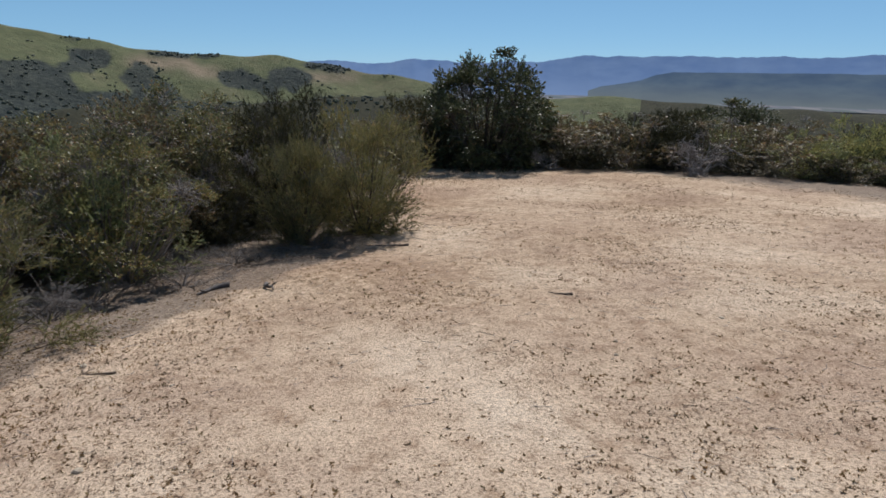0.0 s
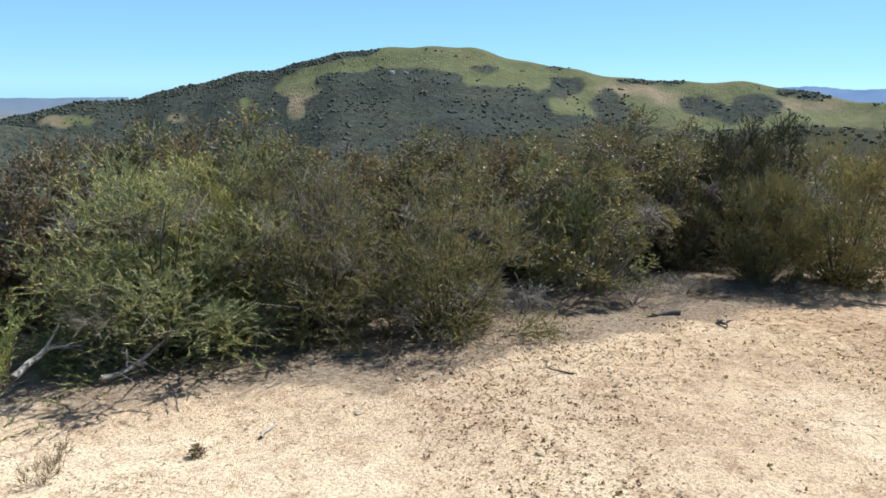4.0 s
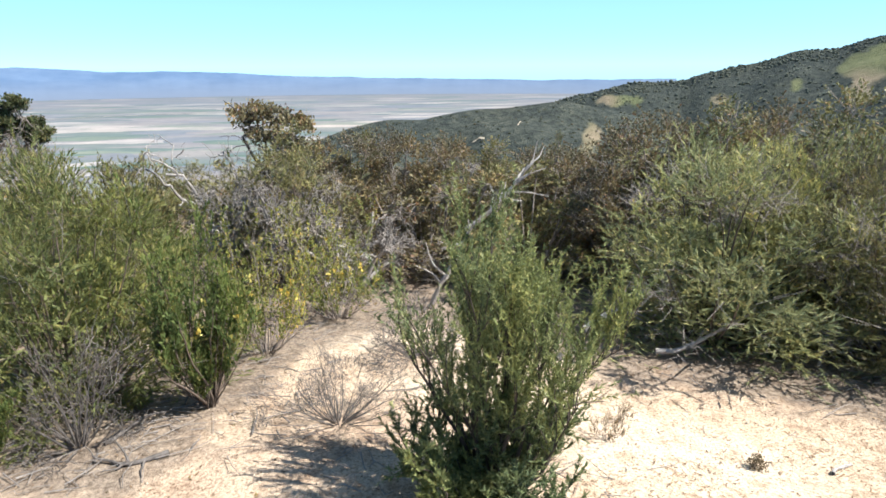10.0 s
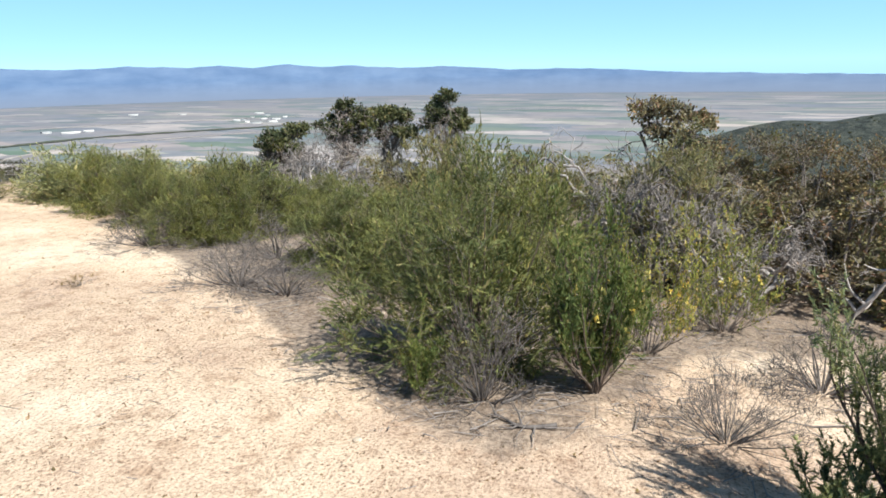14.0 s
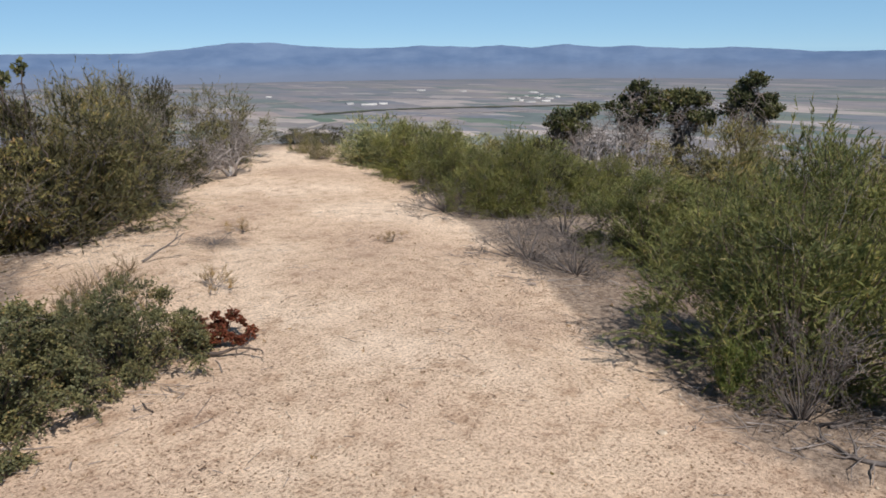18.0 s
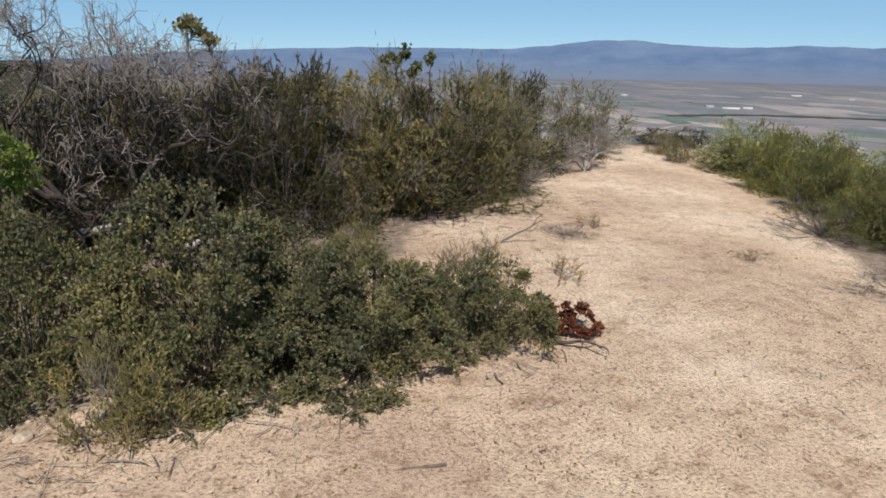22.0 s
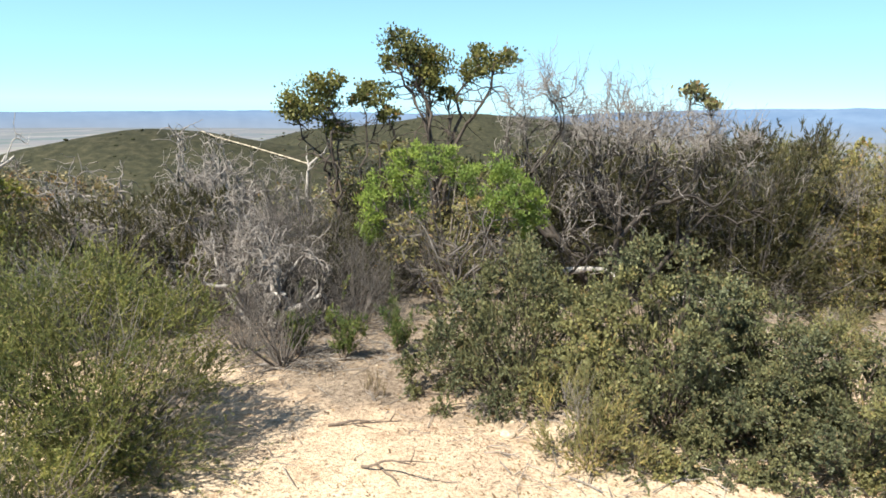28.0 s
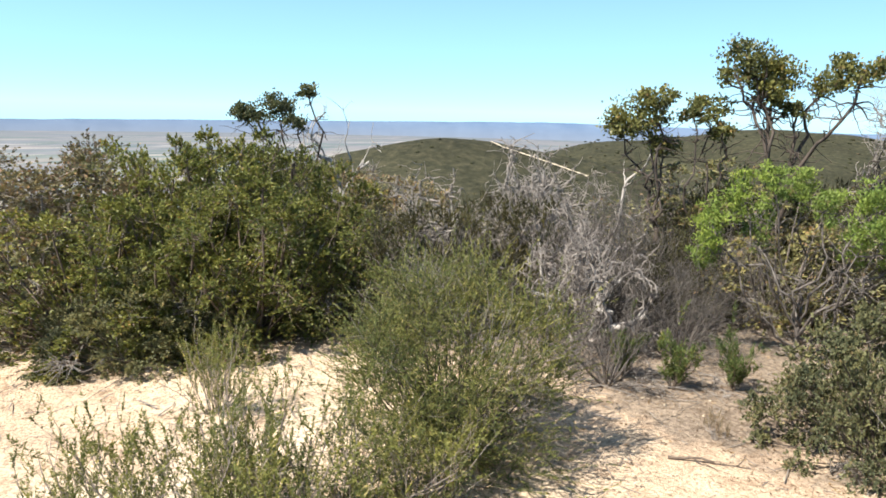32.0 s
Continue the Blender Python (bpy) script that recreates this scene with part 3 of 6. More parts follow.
        tw[..., 2] = np.maximum(tw[..., 2] - droop * height * np.linspace(0, 1, 4)[None] ** 2 * (1 - h[which])[:, None], 0.012)
        bare = (rng.uniform(0, 1, per) < dead_share)[which] | (rng.uniform(0, 1, n) < dead_share * 0.6)
        if not leaves:
            bare[:] = True
        wood = tw[~bare][::3][:, ::3]
        if len(wood):
            geo.append(tubes(wood, np.array([[1, 0.5]]) * (thick * 0.16) * np.ones((len(wood), 1)), 3))
        stem = part("stem", mesh_from(name + "_stem", *joined(geo), bark), root)
        stem["kind"] = "stuff"
        dry = tw[bare]
        if len(dry):
            side = wander(rng, dry[:, 1], unit(dry[:, 2] - dry[:, 0]) + rng.normal(0, 0.6, (len(dry), 3)), twig_len * height * rng.uniform(0.25, 0.7, len(dry)), 3, 0.2)
            geo = [tubes(dry[:, ::3], np.array([[1, 0.5]]) * (thick * 0.2) * np.ones((len(dry), 1)), 3), tubes(side[:, ::2], np.array([[0.7, 0.35]]) * (thick * 0.2) * np.ones((len(dry), 1)), 3)]
            part("deadwood", mesh_from(name + "_deadwood", *joined(geo), dead or DEAD_TWIG), stem, "bare grey twigs")["kind"] = "stuff"
        tw = tw[~bare]
        if not len(tw):
            continue
        k = len(tw)
        i = np.repeat(np.arange(k), leaves)
        f = (rng.uniform(0.45, 1.0, len(i)) if ball else rng.uniform(0.0, 1.0, len(i)) ** 0.8) * 2.999
        j = f.astype(int)
        w = (f - j)[:, None]
        p, d = tw[i, j] * (1 - w) + tw[i, j + 1] * w, unit(tw[i, j + 1] - tw[i, j])
        shape = blades if oval else slivers
        geo = [shape(rng, p, d, length, width, splay, leaf_lift)]
        if fill:
            m = fill // groups
            fa = (g + rng.uniform(0, 1, m)) / groups * 2 * np.pi
            fh = rng.uniform(0.02, 0.88, m)
            fr = half * (base + (1 - base) * np.minimum(1, fh / 0.55)) * np.sqrt(np.maximum(0.02, 1 - fh ** 2.4)) * 0.66 * np.sqrt(rng.uniform(0.05, 1, m))
            inside = np.stack([np.cos(fa) * fr, np.sin(fa) * fr, height * fh * 0.74], 1)
            geo.append(shape(rng, inside, unit(inside * np.array([1, 1, 0.4]) + np.array([0, 0, 0.3])), fill_len, fill_len * 0.24, 0.6, 0.1))
        part("foliage", mesh_from(name + "_foliage", *joined(geo), leaf), stem)
    return root


def limb_tree(name, seed, bark, trunks=3, depth=4, height=2.0, spread=0.6, thick=0.03,
              wiggle=0.22, kids=3, shed=0.15, upright=0.3, ratio=0.72, twiglets=0, fan=0.62, twig_bark=None, twig_from=0.0, pale_from=1):
    """A bare dead shrub or small tree: trunks that fork again and again into fine twigs."""
    rng = np.random.default_rng(seed)
    root = new(name)
    root.empty_display_size = 0.1
    total = sum(ratio ** k for k in range(depth + 1))
    for tnum in range(trunks):
        az = (tnum + rng.uniform(0, 0.8)) / trunks * 2 * np.pi
        head = np.array([[math.cos(az) * spread, math.sin(az) * spread, 1.0]])
        start, d = np.array([[math.cos(az) * 0.05 * height, math.sin(az) * 0.05 * height, -0.03]]), head
        rad = np.array([thick * rng.uniform(0.7, 1.2)])
        geo, pale = [], []
        for k in range(depth + 1):
            n = len(start)
            ln = height * 1.12 / total * ratio ** k * rng.uniform(0.7, 1.25, n)
            path = wander(rng, start, d, ln, 6, wiggle * (0.7, 1.0, 1.3, 1.5, 1.6, 1.6)[k], 0.05 * upright)
            path[..., 2] = np.where(np.arange(6) > (0 if k == 0 else -1), np.maximum(path[..., 2], 0.03), path[..., 2])
            (pale if twig_bark is not None and k > pale_from else geo).append(tubes(path, rad[:, None] * np.linspace(1, 0.68, 6)[None], 5 if k < 2 else 3))
            if k == depth:
                if twiglets:
                    m = n * twiglets
                    s = path[np.repeat(np.arange(n), twiglets), rng.integers(1, 6, m)]
                    high = s[:, 2] > twig_from * height
                    s, m = s[high], int(high.sum())
                    tw = wander(rng, s, np.repeat(unit(path[:, -1] - path[:, 0]), twiglets, 0)[high] * 0.5 + rng.normal(0, 0.6, (m, 3)), height * 0.11 * rng.uniform(0.4, 1.3, m), 4, 0.5)
                    (geo if twig_bark is None else pale).append(tubes(tw, np.full((m, 4), thick * 0.075) * np.linspace(1, 0.5, 4)[None], 3))
                break
            forks = kids if k else max(2, kids)
            last = unit(path[:, -1] - path[:, -2])
            start = np.repeat(path[:, -1], forks, 0)
            # some side limbs leave half way up
            half = rng.uniform(0, 1, len(start)) < 0.35
            start[half] = np.repeat(path[:, 3], forks, 0)[half]
            d = np.repeat(last, forks, 0) + rng.normal(0, fan, (n * forks, 3)) + np.array([0, 0, upright])
            rad = np.repeat(rad, forks) * rng.uniform(0.5, 0.72, n * forks)
            keep = rng.uniform(0, 1, len(start)) > (shed if k else 0)
            if keep.any():
                start, d, rad = start[keep], d[keep], rad[keep]
        limb = part("trunk", mesh_from(name + "_trunk", *joined(geo), bark, True), root)
        if twig_bark is not None:
            part("brushwood", mesh_from(name + "_brushwood", *joined(pale), twig_bark), limb, "fine whitish dead twigs")["kind"] = "stuff"
    return root


def crooked_tree(x, y, az, tufts, seed, leaf, bark, label, name="manzanita_tree", thick=0.03, leaves=260, leaf_len=0.05, leaf_wid=0.036, fork=0.42, bare=10, category="tree", group="", tall=0.62):
    """A gnarled small tree: one bent trunk that forks low, and a bare limb to each leafy tuft.
    az: the way its limbs fan out across; tufts: (across, height, radius) of each, in metres."""
    rng = np.random.default_rng(seed)
    root = new(name)
    root.matrix_basis = pose(x, y, ground_z(x, y))
    a = radians(az)
    across = np.array([math.cos(a), math.sin(a), 0.0])
    top = max(v for _, v, _ in tufts)
    mid = sum(u for u, _, _ in tufts) / len(tufts)
    knee = across * mid * 0.35 + np.array([0, 0, top * fork])

    def limb(start, end, steps, sway):
        f = np.linspace(0, 1, steps)[:, None]
        line = start + (end - start) * f
        off = np.cumsum(rng.normal(0, sway, (steps, 3)), 0)
        off -= off[-1] * f
        return line + off * np.sin(np.pi * f) ** 0.5

    trunk = limb(np.array([0, 0, -0.05]), knee, 9, 0.035)
    part("trunk", mesh_from(name + "_trunk", *tubes(trunk[None], np.linspace(1.15, 0.8, 9)[None] * thick, 7), bark, True), root)
    for u, v, r in tufts:
        end = across * u + np.array([-across[1], across[0], 0]) * rng.normal(0, 0.12) + np.array([0, 0, v])
        start = trunk[int(rng.integers(5, 9))]
        path = limb(start, end, 12, 0.045)
        geo = [tubes(path[None], np.linspace(0.62, 0.25, 12)[None] * thick, 5)]
        n = 9
        tw = wander(rng, np.repeat(path[8:11], 3, 0), rng.normal(0, 1, (n, 3)) * np.array([1, 1, 0.5]) + np.array([0, 0, 0.5]), r * rng.uniform(0.8, 1.4, n), 6, 0.3)
        geo.append(tubes(tw, np.linspace(0.24, 0.1, 6)[None] * thick * np.ones((n, 1)), 3))
        if bare:
            dry = wander(rng, path[rng.integers(3, 11, bare)], rng.normal(0, 1, (bare, 3)) + across * (0.4 if u > mid else -0.4), rng.uniform(0.15, 0.45, bare), 7, 0.35)
            geo.append(tubes(dry, np.linspace(0.16, 0.06, 7)[None] * thick * np.ones((bare, 1)), 3))
        ob = part("limb", mesh_from(name + "_limb", *joined(geo), bark, True), root)
        # leaves sit in small sprays near the twigs' ends
        count = int(leaves * (r / 0.2) ** 2) + 40
        m = max(4, count // 42)
        sprays = end + unit(rng.normal(0, 1, (m, 3))) * (rng.uniform(0.15, 1.0, m) ** 0.5)[:, None] * r * np.array([1, 1, tall])
        c = sprays[rng.integers(0, m, count)] + rng.normal(0, 0.2, (count, 3)) * r * np.array([1, 1, 0.7])
        part("leaf_tuft", mesh_from(name + "_leaf_tuft", *blades(rng, c, rng.normal(0, 0.6, (count, 3)) + np.array([0, 0, 0.8]), leaf_len, leaf_wid, 0.4), leaf), ob)["kind"] = "stuff"
    return tagged(root, label, category, group)


KINDS = {}
FEET = []


def kind_of(key, maker, height, **options):
    """Keeps the recipe of a plant; it is built at its first use."""
    KINDS[key] = [maker, height, options, None, 0]


def place(key, x, y, height, width, label, category="shrub", group="", turn=None, sink=0.0, tilt=(0.0, 0.0)):
    """Sets a plant of a kind on the ground: total height and width in metres."""
    entry = KINDS[key]
    maker, unit_h, options, first, count = entry[:5]
    rng = random.Random(f"{key}{count}")
    turn = rng.uniform(0, 360) if turn is None else turn
    if first is None:
        first = maker(height=unit_h, **options)
        lo, hi = np.full(3, 1e9), np.full(3, -1e9)
        for ch in first.children_recursive:
            co = np.empty(len(ch.data.vertices) * 3, np.float32)
            ch.data.vertices.foreach_get("co", co)
            co = co.reshape(-1, 3)
            lo, hi = np.minimum(lo, np.percentile(co, 1, axis=0)), np.maximum(hi, np.percentile(co, 99, axis=0))
        entry[3] = first
        entry.append((hi[2], max(0.05, (hi[0] - lo[0] + hi[1] - lo[1]) / 2)))
        ob = first
    else:
        ob = copy_thing(first, Matrix())
    top, wide = entry[5]
    s = Matrix.Diagonal((width / wide, width / wide, height / top, 1))
    ob.matrix_basis = pose(x, y, ground_z(x, y) - sink, tilt[0], tilt[1], turn) @ s
    entry[4] = count + 1
    if height > 0.25 and math.hypot(x, y) < 9:
        FEET.append((x, y, width))
    return tagged(ob, label, category, group)


def stand(key, az, r, top, width, label, category="shrub", group="", **more):
    """Sets a plant by azimuth and distance from the middle of the path; top: the angle of its top over the level of the eye."""
    x, y = -0.35 - math.sin(radians(az)) * r, -0.3 + math.cos(radians(az)) * r
    return place(key, x, y, max(0.3, 1.49 + r * math.tan(radians(top)) - ground_z(x, y)), width, label, category, group, **more)


# ---- the land: one sheet from the clearing to the horizon ----
EYE_Z = 1.5


def profile(knots, az):
    """Smooth line through (azimuth, elevation) turning points, in degrees; far below outside them."""
    a, e = np.array(knots, float).T
    out = np.zeros_like(az)
    for s in (-0.4, 0.0, 0.4):
        out += np.interp(az + s, a, e, left=-14, right=-14) / 3
    return out


def ridge(az, r, knots, radius, front, back):
    """Height of a ridge whose top is seen along the profile."""
    top = EYE_Z + radius * np.tan(np.radians(profile(knots, az)))
    return top - np.where(r < radius, (radius - r) * front, (r - radius) * back) * (1 + 0.02 * np.sin(az * 0.35))


# azimuths run to the left from +y
BIG_HILL = [(-4, -4.5), (1, -1.5), (4, -0.85), (6, -0.85), (9, -0.1), (13.5, 0.35), (16, 0.35), (19, 0.6), (21, 0.75), (24.7, 1.1), (26, 1.35), (29, 1.8), (32.5, 2.3), (35, 2.9), (38.5, 3.2), (41, 3.0), (43, 2.75),
            (46.2, 2.45), (48.9, 1.8), (51, 1.15), (54, 0.9), (56.8, -0.05), (60.2, -0.55), (61.2, -1.1), (64, -1.35), (67.8, -1.75), (70.4, -2.5), (74, -3.8), (78, -6)]
SIDE_RIDGE = [(60, -6), (66, -3.7), (70.4, -3.0), (71.4, -2.9), (74.2, -2.95), (77.8, -3.3), (81.5, -4.2), (82.5, -4.5), (85.5, -4.55), (89, -5.1), (91.3, -5.75), (97, -9)]
ROAD_HILL = [(206, -6), (210, -4.6), (214, -3.9), (218.5, -3.1), (222.4, -2.45), (226.3, -2.22), (228, -2.3), (230.6, -2.65), (235.3, -3.45), (239, -4.65), (245, -7), (250, -9)]
NEXT_HILL = [(172, -7), (182, -4.0), (188, -2.2), (192, -1.5), (195.6, -0.9), (199.3, -0.87), (201.5, -1.1), (205, -1.4), (211.7, -1.95), (214.4, -2.2), (218, -2.8), (224, -4)]
NEAR_FIELD = [(-75, -3.5), (-45, -3.2), (-30, -3.0), (-20, -2.85), (-13, -2.6), (-2, -2.6), (12, -3.2), (30, -3.6), (75, -7)]


def near_z(x, y):
    r = np.hypot(x, y)
    k = np.minimum(1.0, 6.5 / np.maximum(r, 1e-6))
    u, v = x * k, y * k
    z = 0.0112 + 0.0241 * u - 0.0182 * v - 0.0096 * u * u - 0.0058 * v * v + 0.0049 * u * v
    z = z - 0.09 * np.exp(-((x + 3.3) ** 2 + (y - 1.9) ** 2)) + 0.04 * np.exp(-((x + 3.2) ** 2 + (y + 0.7) ** 2) / 0.64)
    az = np.degrees(np.arctan2(-x, y))
    along = np.exp(-(((az - 149) / 13) ** 2))
    brink = 12.5 + 4.0 * np.exp(-(((az + 12) / 30) ** 2)) + 2.5 * along
    return z - (0.05 - 0.03 * along) * np.maximum(0, r - 6.5) - 0.12 * np.maximum(0, r - brink) - 0.08 * np.maximum(0, r - brink - 12)


def land_z(x, y):
    r = np.hypot(x, y)
    az = np.degrees(np.arctan2(-x, y)) % 360
    signed = np.where(az > 300, az - 360, az)
    z = np.maximum(near_z(x, y), -165.0 + 0 * r)
    big = ridge(signed, r, BIG_HILL, 1150, 0.30, 0.4)
    # spurs and gullies run down the face of the big hill
    gully = 2.5 * np.sin(np.radians(signed) * 17 + 1.6 * np.sin(r / 150.0)) ** 2
    big = big - gully * np.clip((1120 - r) / 260, 0, 1)
    side = ridge(signed, r, SIDE_RIDGE, 620, 0.22, 0.35)
    side = side - 5.0 * np.abs(np.sin(np.radians(signed) * 44 + 0.7 * np.sin(r / 60.0))) * np.clip((600 - r) / 150, 0, 1)
    for h in (big, side, ridge(az, r, ROAD_HILL, 210, 0.24, 0.4), ridge(az, r, NEXT_HILL, 420, 0.2, 0.4), ridge(signed, r, NEAR_FIELD, 700, 0.12, 0.3)):
        z = np.maximum(z, h)
    bumps = np.sin(x * 0.021 + 1.3 * np.sin(y * 0.013)) * np.sin(y * 0.024 + 0.7) + 0.5 * np.sin(x * 0.06 + 2) * np.sin(y * 0.055)
    z = z + bumps * np.clip((r - 60) / 400, 0, 1) * np.clip((z + 165) / 40, 0, 1) * 4.0
    small = np.sin(x * 2.1 + 0.6 * np.sin(y * 1.7)) * np.sin(y * 1.9 + 0.4) * 0.018 + np.sin(x * 5.3 + y * 2.2) * np.sin(y * 4.7 - x) * 0.006
    return z + small * np.clip(1.2 - r / 30, 0, 1)


def ground_z(x, y):
    return float(land_z(np.array([float(x)]), np.array([float(y)]))[0])


def wave(x, y, s):
    return np.sin(x * s + 1.7 * np.sin(y * s * 0.7)) * np.sin(y * s * 1.1 + 1.3 * np.sin(x * s * 0.6 + 2)) + 0.5 * np.sin(x * s * 2.3 + y * s * 1.9)


def in_patches(az, el, patches, ragged):
    """True inside any of the ovals (azimuth, elevation, half width, half height), with ragged edges."""
    out = np.zeros(np.shape(az), bool)
    for a, e, w, h in patches:
        out |= ((az - a) / w) ** 2 + ((el - e) / h) ** 2 < 1 + ragged
    return out


COPSES = ((27.2, -0.1, 1.3, 0.7), (23.9, -1.1, 1.2, 0.9), (22.8, -2.4, 1.3, 0.7), (16.5, -1.3, 1.5, 0.7), (12.7, -1.1, 1.8, 0.7), (13.8, -2.3, 1.6, 0.5), (33.7, 1.4, 1.4, 0.2), (27.4, 1.5, 1.2, 0.16), (21, 0.55, 1.5, 0.22), (18.6, 0.45, 0.8, 0.14), (9, -0.35, 4.0, 0.28))
GLADES = ((49.4, -0.25, 1.8, 0.95), (49.4, -2.1, 0.7, 0.8), (66.2, -2.85, 1.9, 0.5), (68.3, -5.6, 0.8, 0.9), (69.5, -7.2, 1.5, 0.4), (58.7, -2.7, 0.8, 0.35), (53.5, -1.6, 0.5, 0.4), (40.9, -0.72, 0.9, 0.12), (39.0, -1.5, 0.5, 0.12))
DRY_SPOTS = ((49.2, -1.2, 1.5, 0.6), (49.4, -2.1, 0.9, 1.0), (67.4, -2.9, 0.9, 0.6), (68.3, -5.6, 1.1, 1.1), (69.5, -7.2, 1.8, 0.5), (58.7, -2.7, 1.0, 0.5), (22.0, -0.1, 2.6, 0.5), (19.0, -0.9, 1.6, 0.5), (9.0, -1.1, 3.0, 0.4))


def wooded(x, y, z, az, r):
    """Where the big hill carries woods: low down and on the shoulder, with open grass high up and in patches."""
    el = np.degrees(np.arctan2(z - EYE_Z, r))
    ragged = 0.45 * wave(x, y, 0.023) + 0.5 * wave(x, y, 0.06) + 0.45 * wave(x + 40, y, 0.14)
    line = np.interp(az, [0, 11, 13, 18, 22, 26, 28, 28.6, 29.8, 32.2, 35.5, 35.7, 37.3, 40.8, 43.5, 46.5, 49.2, 49.8], [-2.7, -2.7, -3.4, -3.2, -2.6, -2.4, -2.0, -0.57, -0.18, -0.07, 0.03, 1.15, 1.5, 1.59, 1.29, 0.9, 0.87, 8])
    low = el < line + 0.16 * wave(x, y, 0.03) + 0.12 * wave(x, y, 0.11) - 0.1
    cap = (az > 42.5) & (az < 50) & (el > np.interp(az, [42.5, 43.2, 46.2, 48.9, 50], [2.75, 2.4, 1.95, 1.2, 1.0]))
    return (low | cap | in_patches(az, el, COPSES, ragged)) & ~in_patches(az, el, GLADES, ragged)


def build_land():
    a = np.radians(np.concatenate([np.arange(-10, 100, 0.22), np.arange(100, 186, 0.75), np.arange(186, 256, 0.3), np.arange(256, 350, 0.75)]))
    rad = np.concatenate([0.3 * 1.046 ** np.arange(100), np.geomspace(28, 120, 38)[1:], np.geomspace(120, 500, 44)[1:], np.arange(510, 1260, 10.0), np.geomspace(1260, 4950, 30)])
    turns, rings = len(a), len(rad)
    rr, aa = np.meshgrid(rad, a, indexing="ij")
    x, y = -np.sin(aa) * rr, np.cos(aa) * rr
    z = land_z(x.ravel(), y.ravel()).reshape(x.shape)
    verts = np.stack([x, y, z], -1).reshape(-1, 3)
    idx = np.arange(rings * turns).reshape(rings, turns)
    nxt = np.roll(idx, -1, 1)
    faces = np.stack([idx[:-1], nxt[:-1], nxt[1:], idx[1:]], -1).reshape(-1, 4)[:, ::-1]
    me = mesh_from("ground", verts, faces, SOIL, True)
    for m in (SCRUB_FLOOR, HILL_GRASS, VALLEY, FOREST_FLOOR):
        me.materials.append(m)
    # what grows where: by distance, and by height over the valley
    c = verts[faces].mean(1)
    r = np.hypot(c[:, 0], c[:, 1])
    az = np.degrees(np.arctan2(-c[:, 0], c[:, 1]))
    kind = np.zeros(len(c), np.int32)
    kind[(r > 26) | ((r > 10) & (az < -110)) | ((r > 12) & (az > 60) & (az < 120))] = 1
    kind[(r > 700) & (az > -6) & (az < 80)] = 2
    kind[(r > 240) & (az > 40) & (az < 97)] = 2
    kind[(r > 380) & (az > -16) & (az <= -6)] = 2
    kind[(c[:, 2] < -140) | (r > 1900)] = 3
    me.polygons.foreach_set("material_index", kind)
    # dead leaves, twigs and some painted shrub shade gather round the open ground
    va, vr = np.degrees(aa).ravel() % 360, rr.ravel()
    edge = np.interp(va, [0, 8, 16, 30, 45, 62, 74, 80, 96, 104, 112, 120, 128, 136, 142, 149, 158, 166, 172, 178, 205, 215, 235, 262, 300, 360],
                     [16.5, 6.9, 5.7, 4.4, 3.9, 4.0, 4.4, 5.2, 4.4, 3.3, 3.0, 3.5, 4.8, 7.6, 14, 14, 9.2, 6.6, 4.0, 3.6, 3.6, 4.4, 5.0, 5.6, 9, 16.5])
    # thicker at 8 to 45 degrees, where litter also stands in for shade
    litter = np.clip(0.5 + (vr - edge) / np.maximum(1.2, edge * 0.2), 0.0, 1.0) * np.interp(va, [0, 8, 20, 45, 60, 360], [0.66, 0.8, 0.85, 0.8, 0.66, 0.66])
    va = np.where(va > 300, va - 360, va)
    woods = wooded(verts[:, 0], verts[:, 1], verts[:, 2], va, vr) & (va > -6) & (va < 97)
    soft = woods.reshape(rings, turns).astype(float)
    for _ in range(2):
        soft = (soft + np.roll(soft, 1, 0) + np.roll(soft, -1, 0)) / 3
        soft = (soft + np.roll(soft, 1, 1) + np.roll(soft, -1, 1)) / 3
    me.attributes.new("woods", "FLOAT", "POINT").data.foreach_set("value", soft.astype(np.float32).ravel() * 0.75 + 0.05)
    el = np.degrees(np.arctan2(verts[:, 2] - EYE_Z, vr))
    dry = in_patches(va, el, DRY_SPOTS, 0.4 * wave(verts[:, 0], verts[:, 1], 0.03)).reshape(rings, turns).astype(float)
    for _ in range(3):
        dry = (dry + np.roll(dry, 1, 0) + np.roll(dry, -1, 0)) / 3
        dry = (dry + np.roll(dry, 1, 1) + np.roll(dry, -1, 1)) / 3
    me.attributes.new("dry", "FLOAT", "POINT").data.foreach_set("value", dry.astype(np.float32).ravel())
    turf = np.clip((vr - 2.0) / 2.5, 0, 1) * np.clip((40 - np.abs(va + 10)) / 20, 0, 1) * np.clip(0.75 + 0.3 * wave(verts[:, 0], verts[:, 1], 0.8), 0.2, 1) * np.interp(va, [-40, -5, 20], [0.5, 0.75, 1.0])
    me.attributes.new("turf", "FLOAT", "POINT").data.foreach_set("value", turf.astype(np.float32))
    me.attributes.new("litter", "FLOAT", "POINT").data.foreach_set("value", litter.astype(np.float32))
    return tagged(new("ground", me), "pale sandy soil of a hilltop clearing above a wide valley", "ground", kind="structure")


build_land()
# the small middle of the sheet, under the camera's feet
disc = bmesh.new()
bmesh.ops.create_circle(disc, cap_ends=True, segments=24, radius=0.32)
for v in disc.verts:
    v.co.z = ground_z(v.co.x, v.co.y) + 0.002
middle = bpy.data.meshes.new("ground_middle")
disc.to_mesh(middle)
disc.free()
middle.materials.append(SOIL)
tagged(new("ground_patch", middle), "bare sandy soil", "ground", kind="structure")


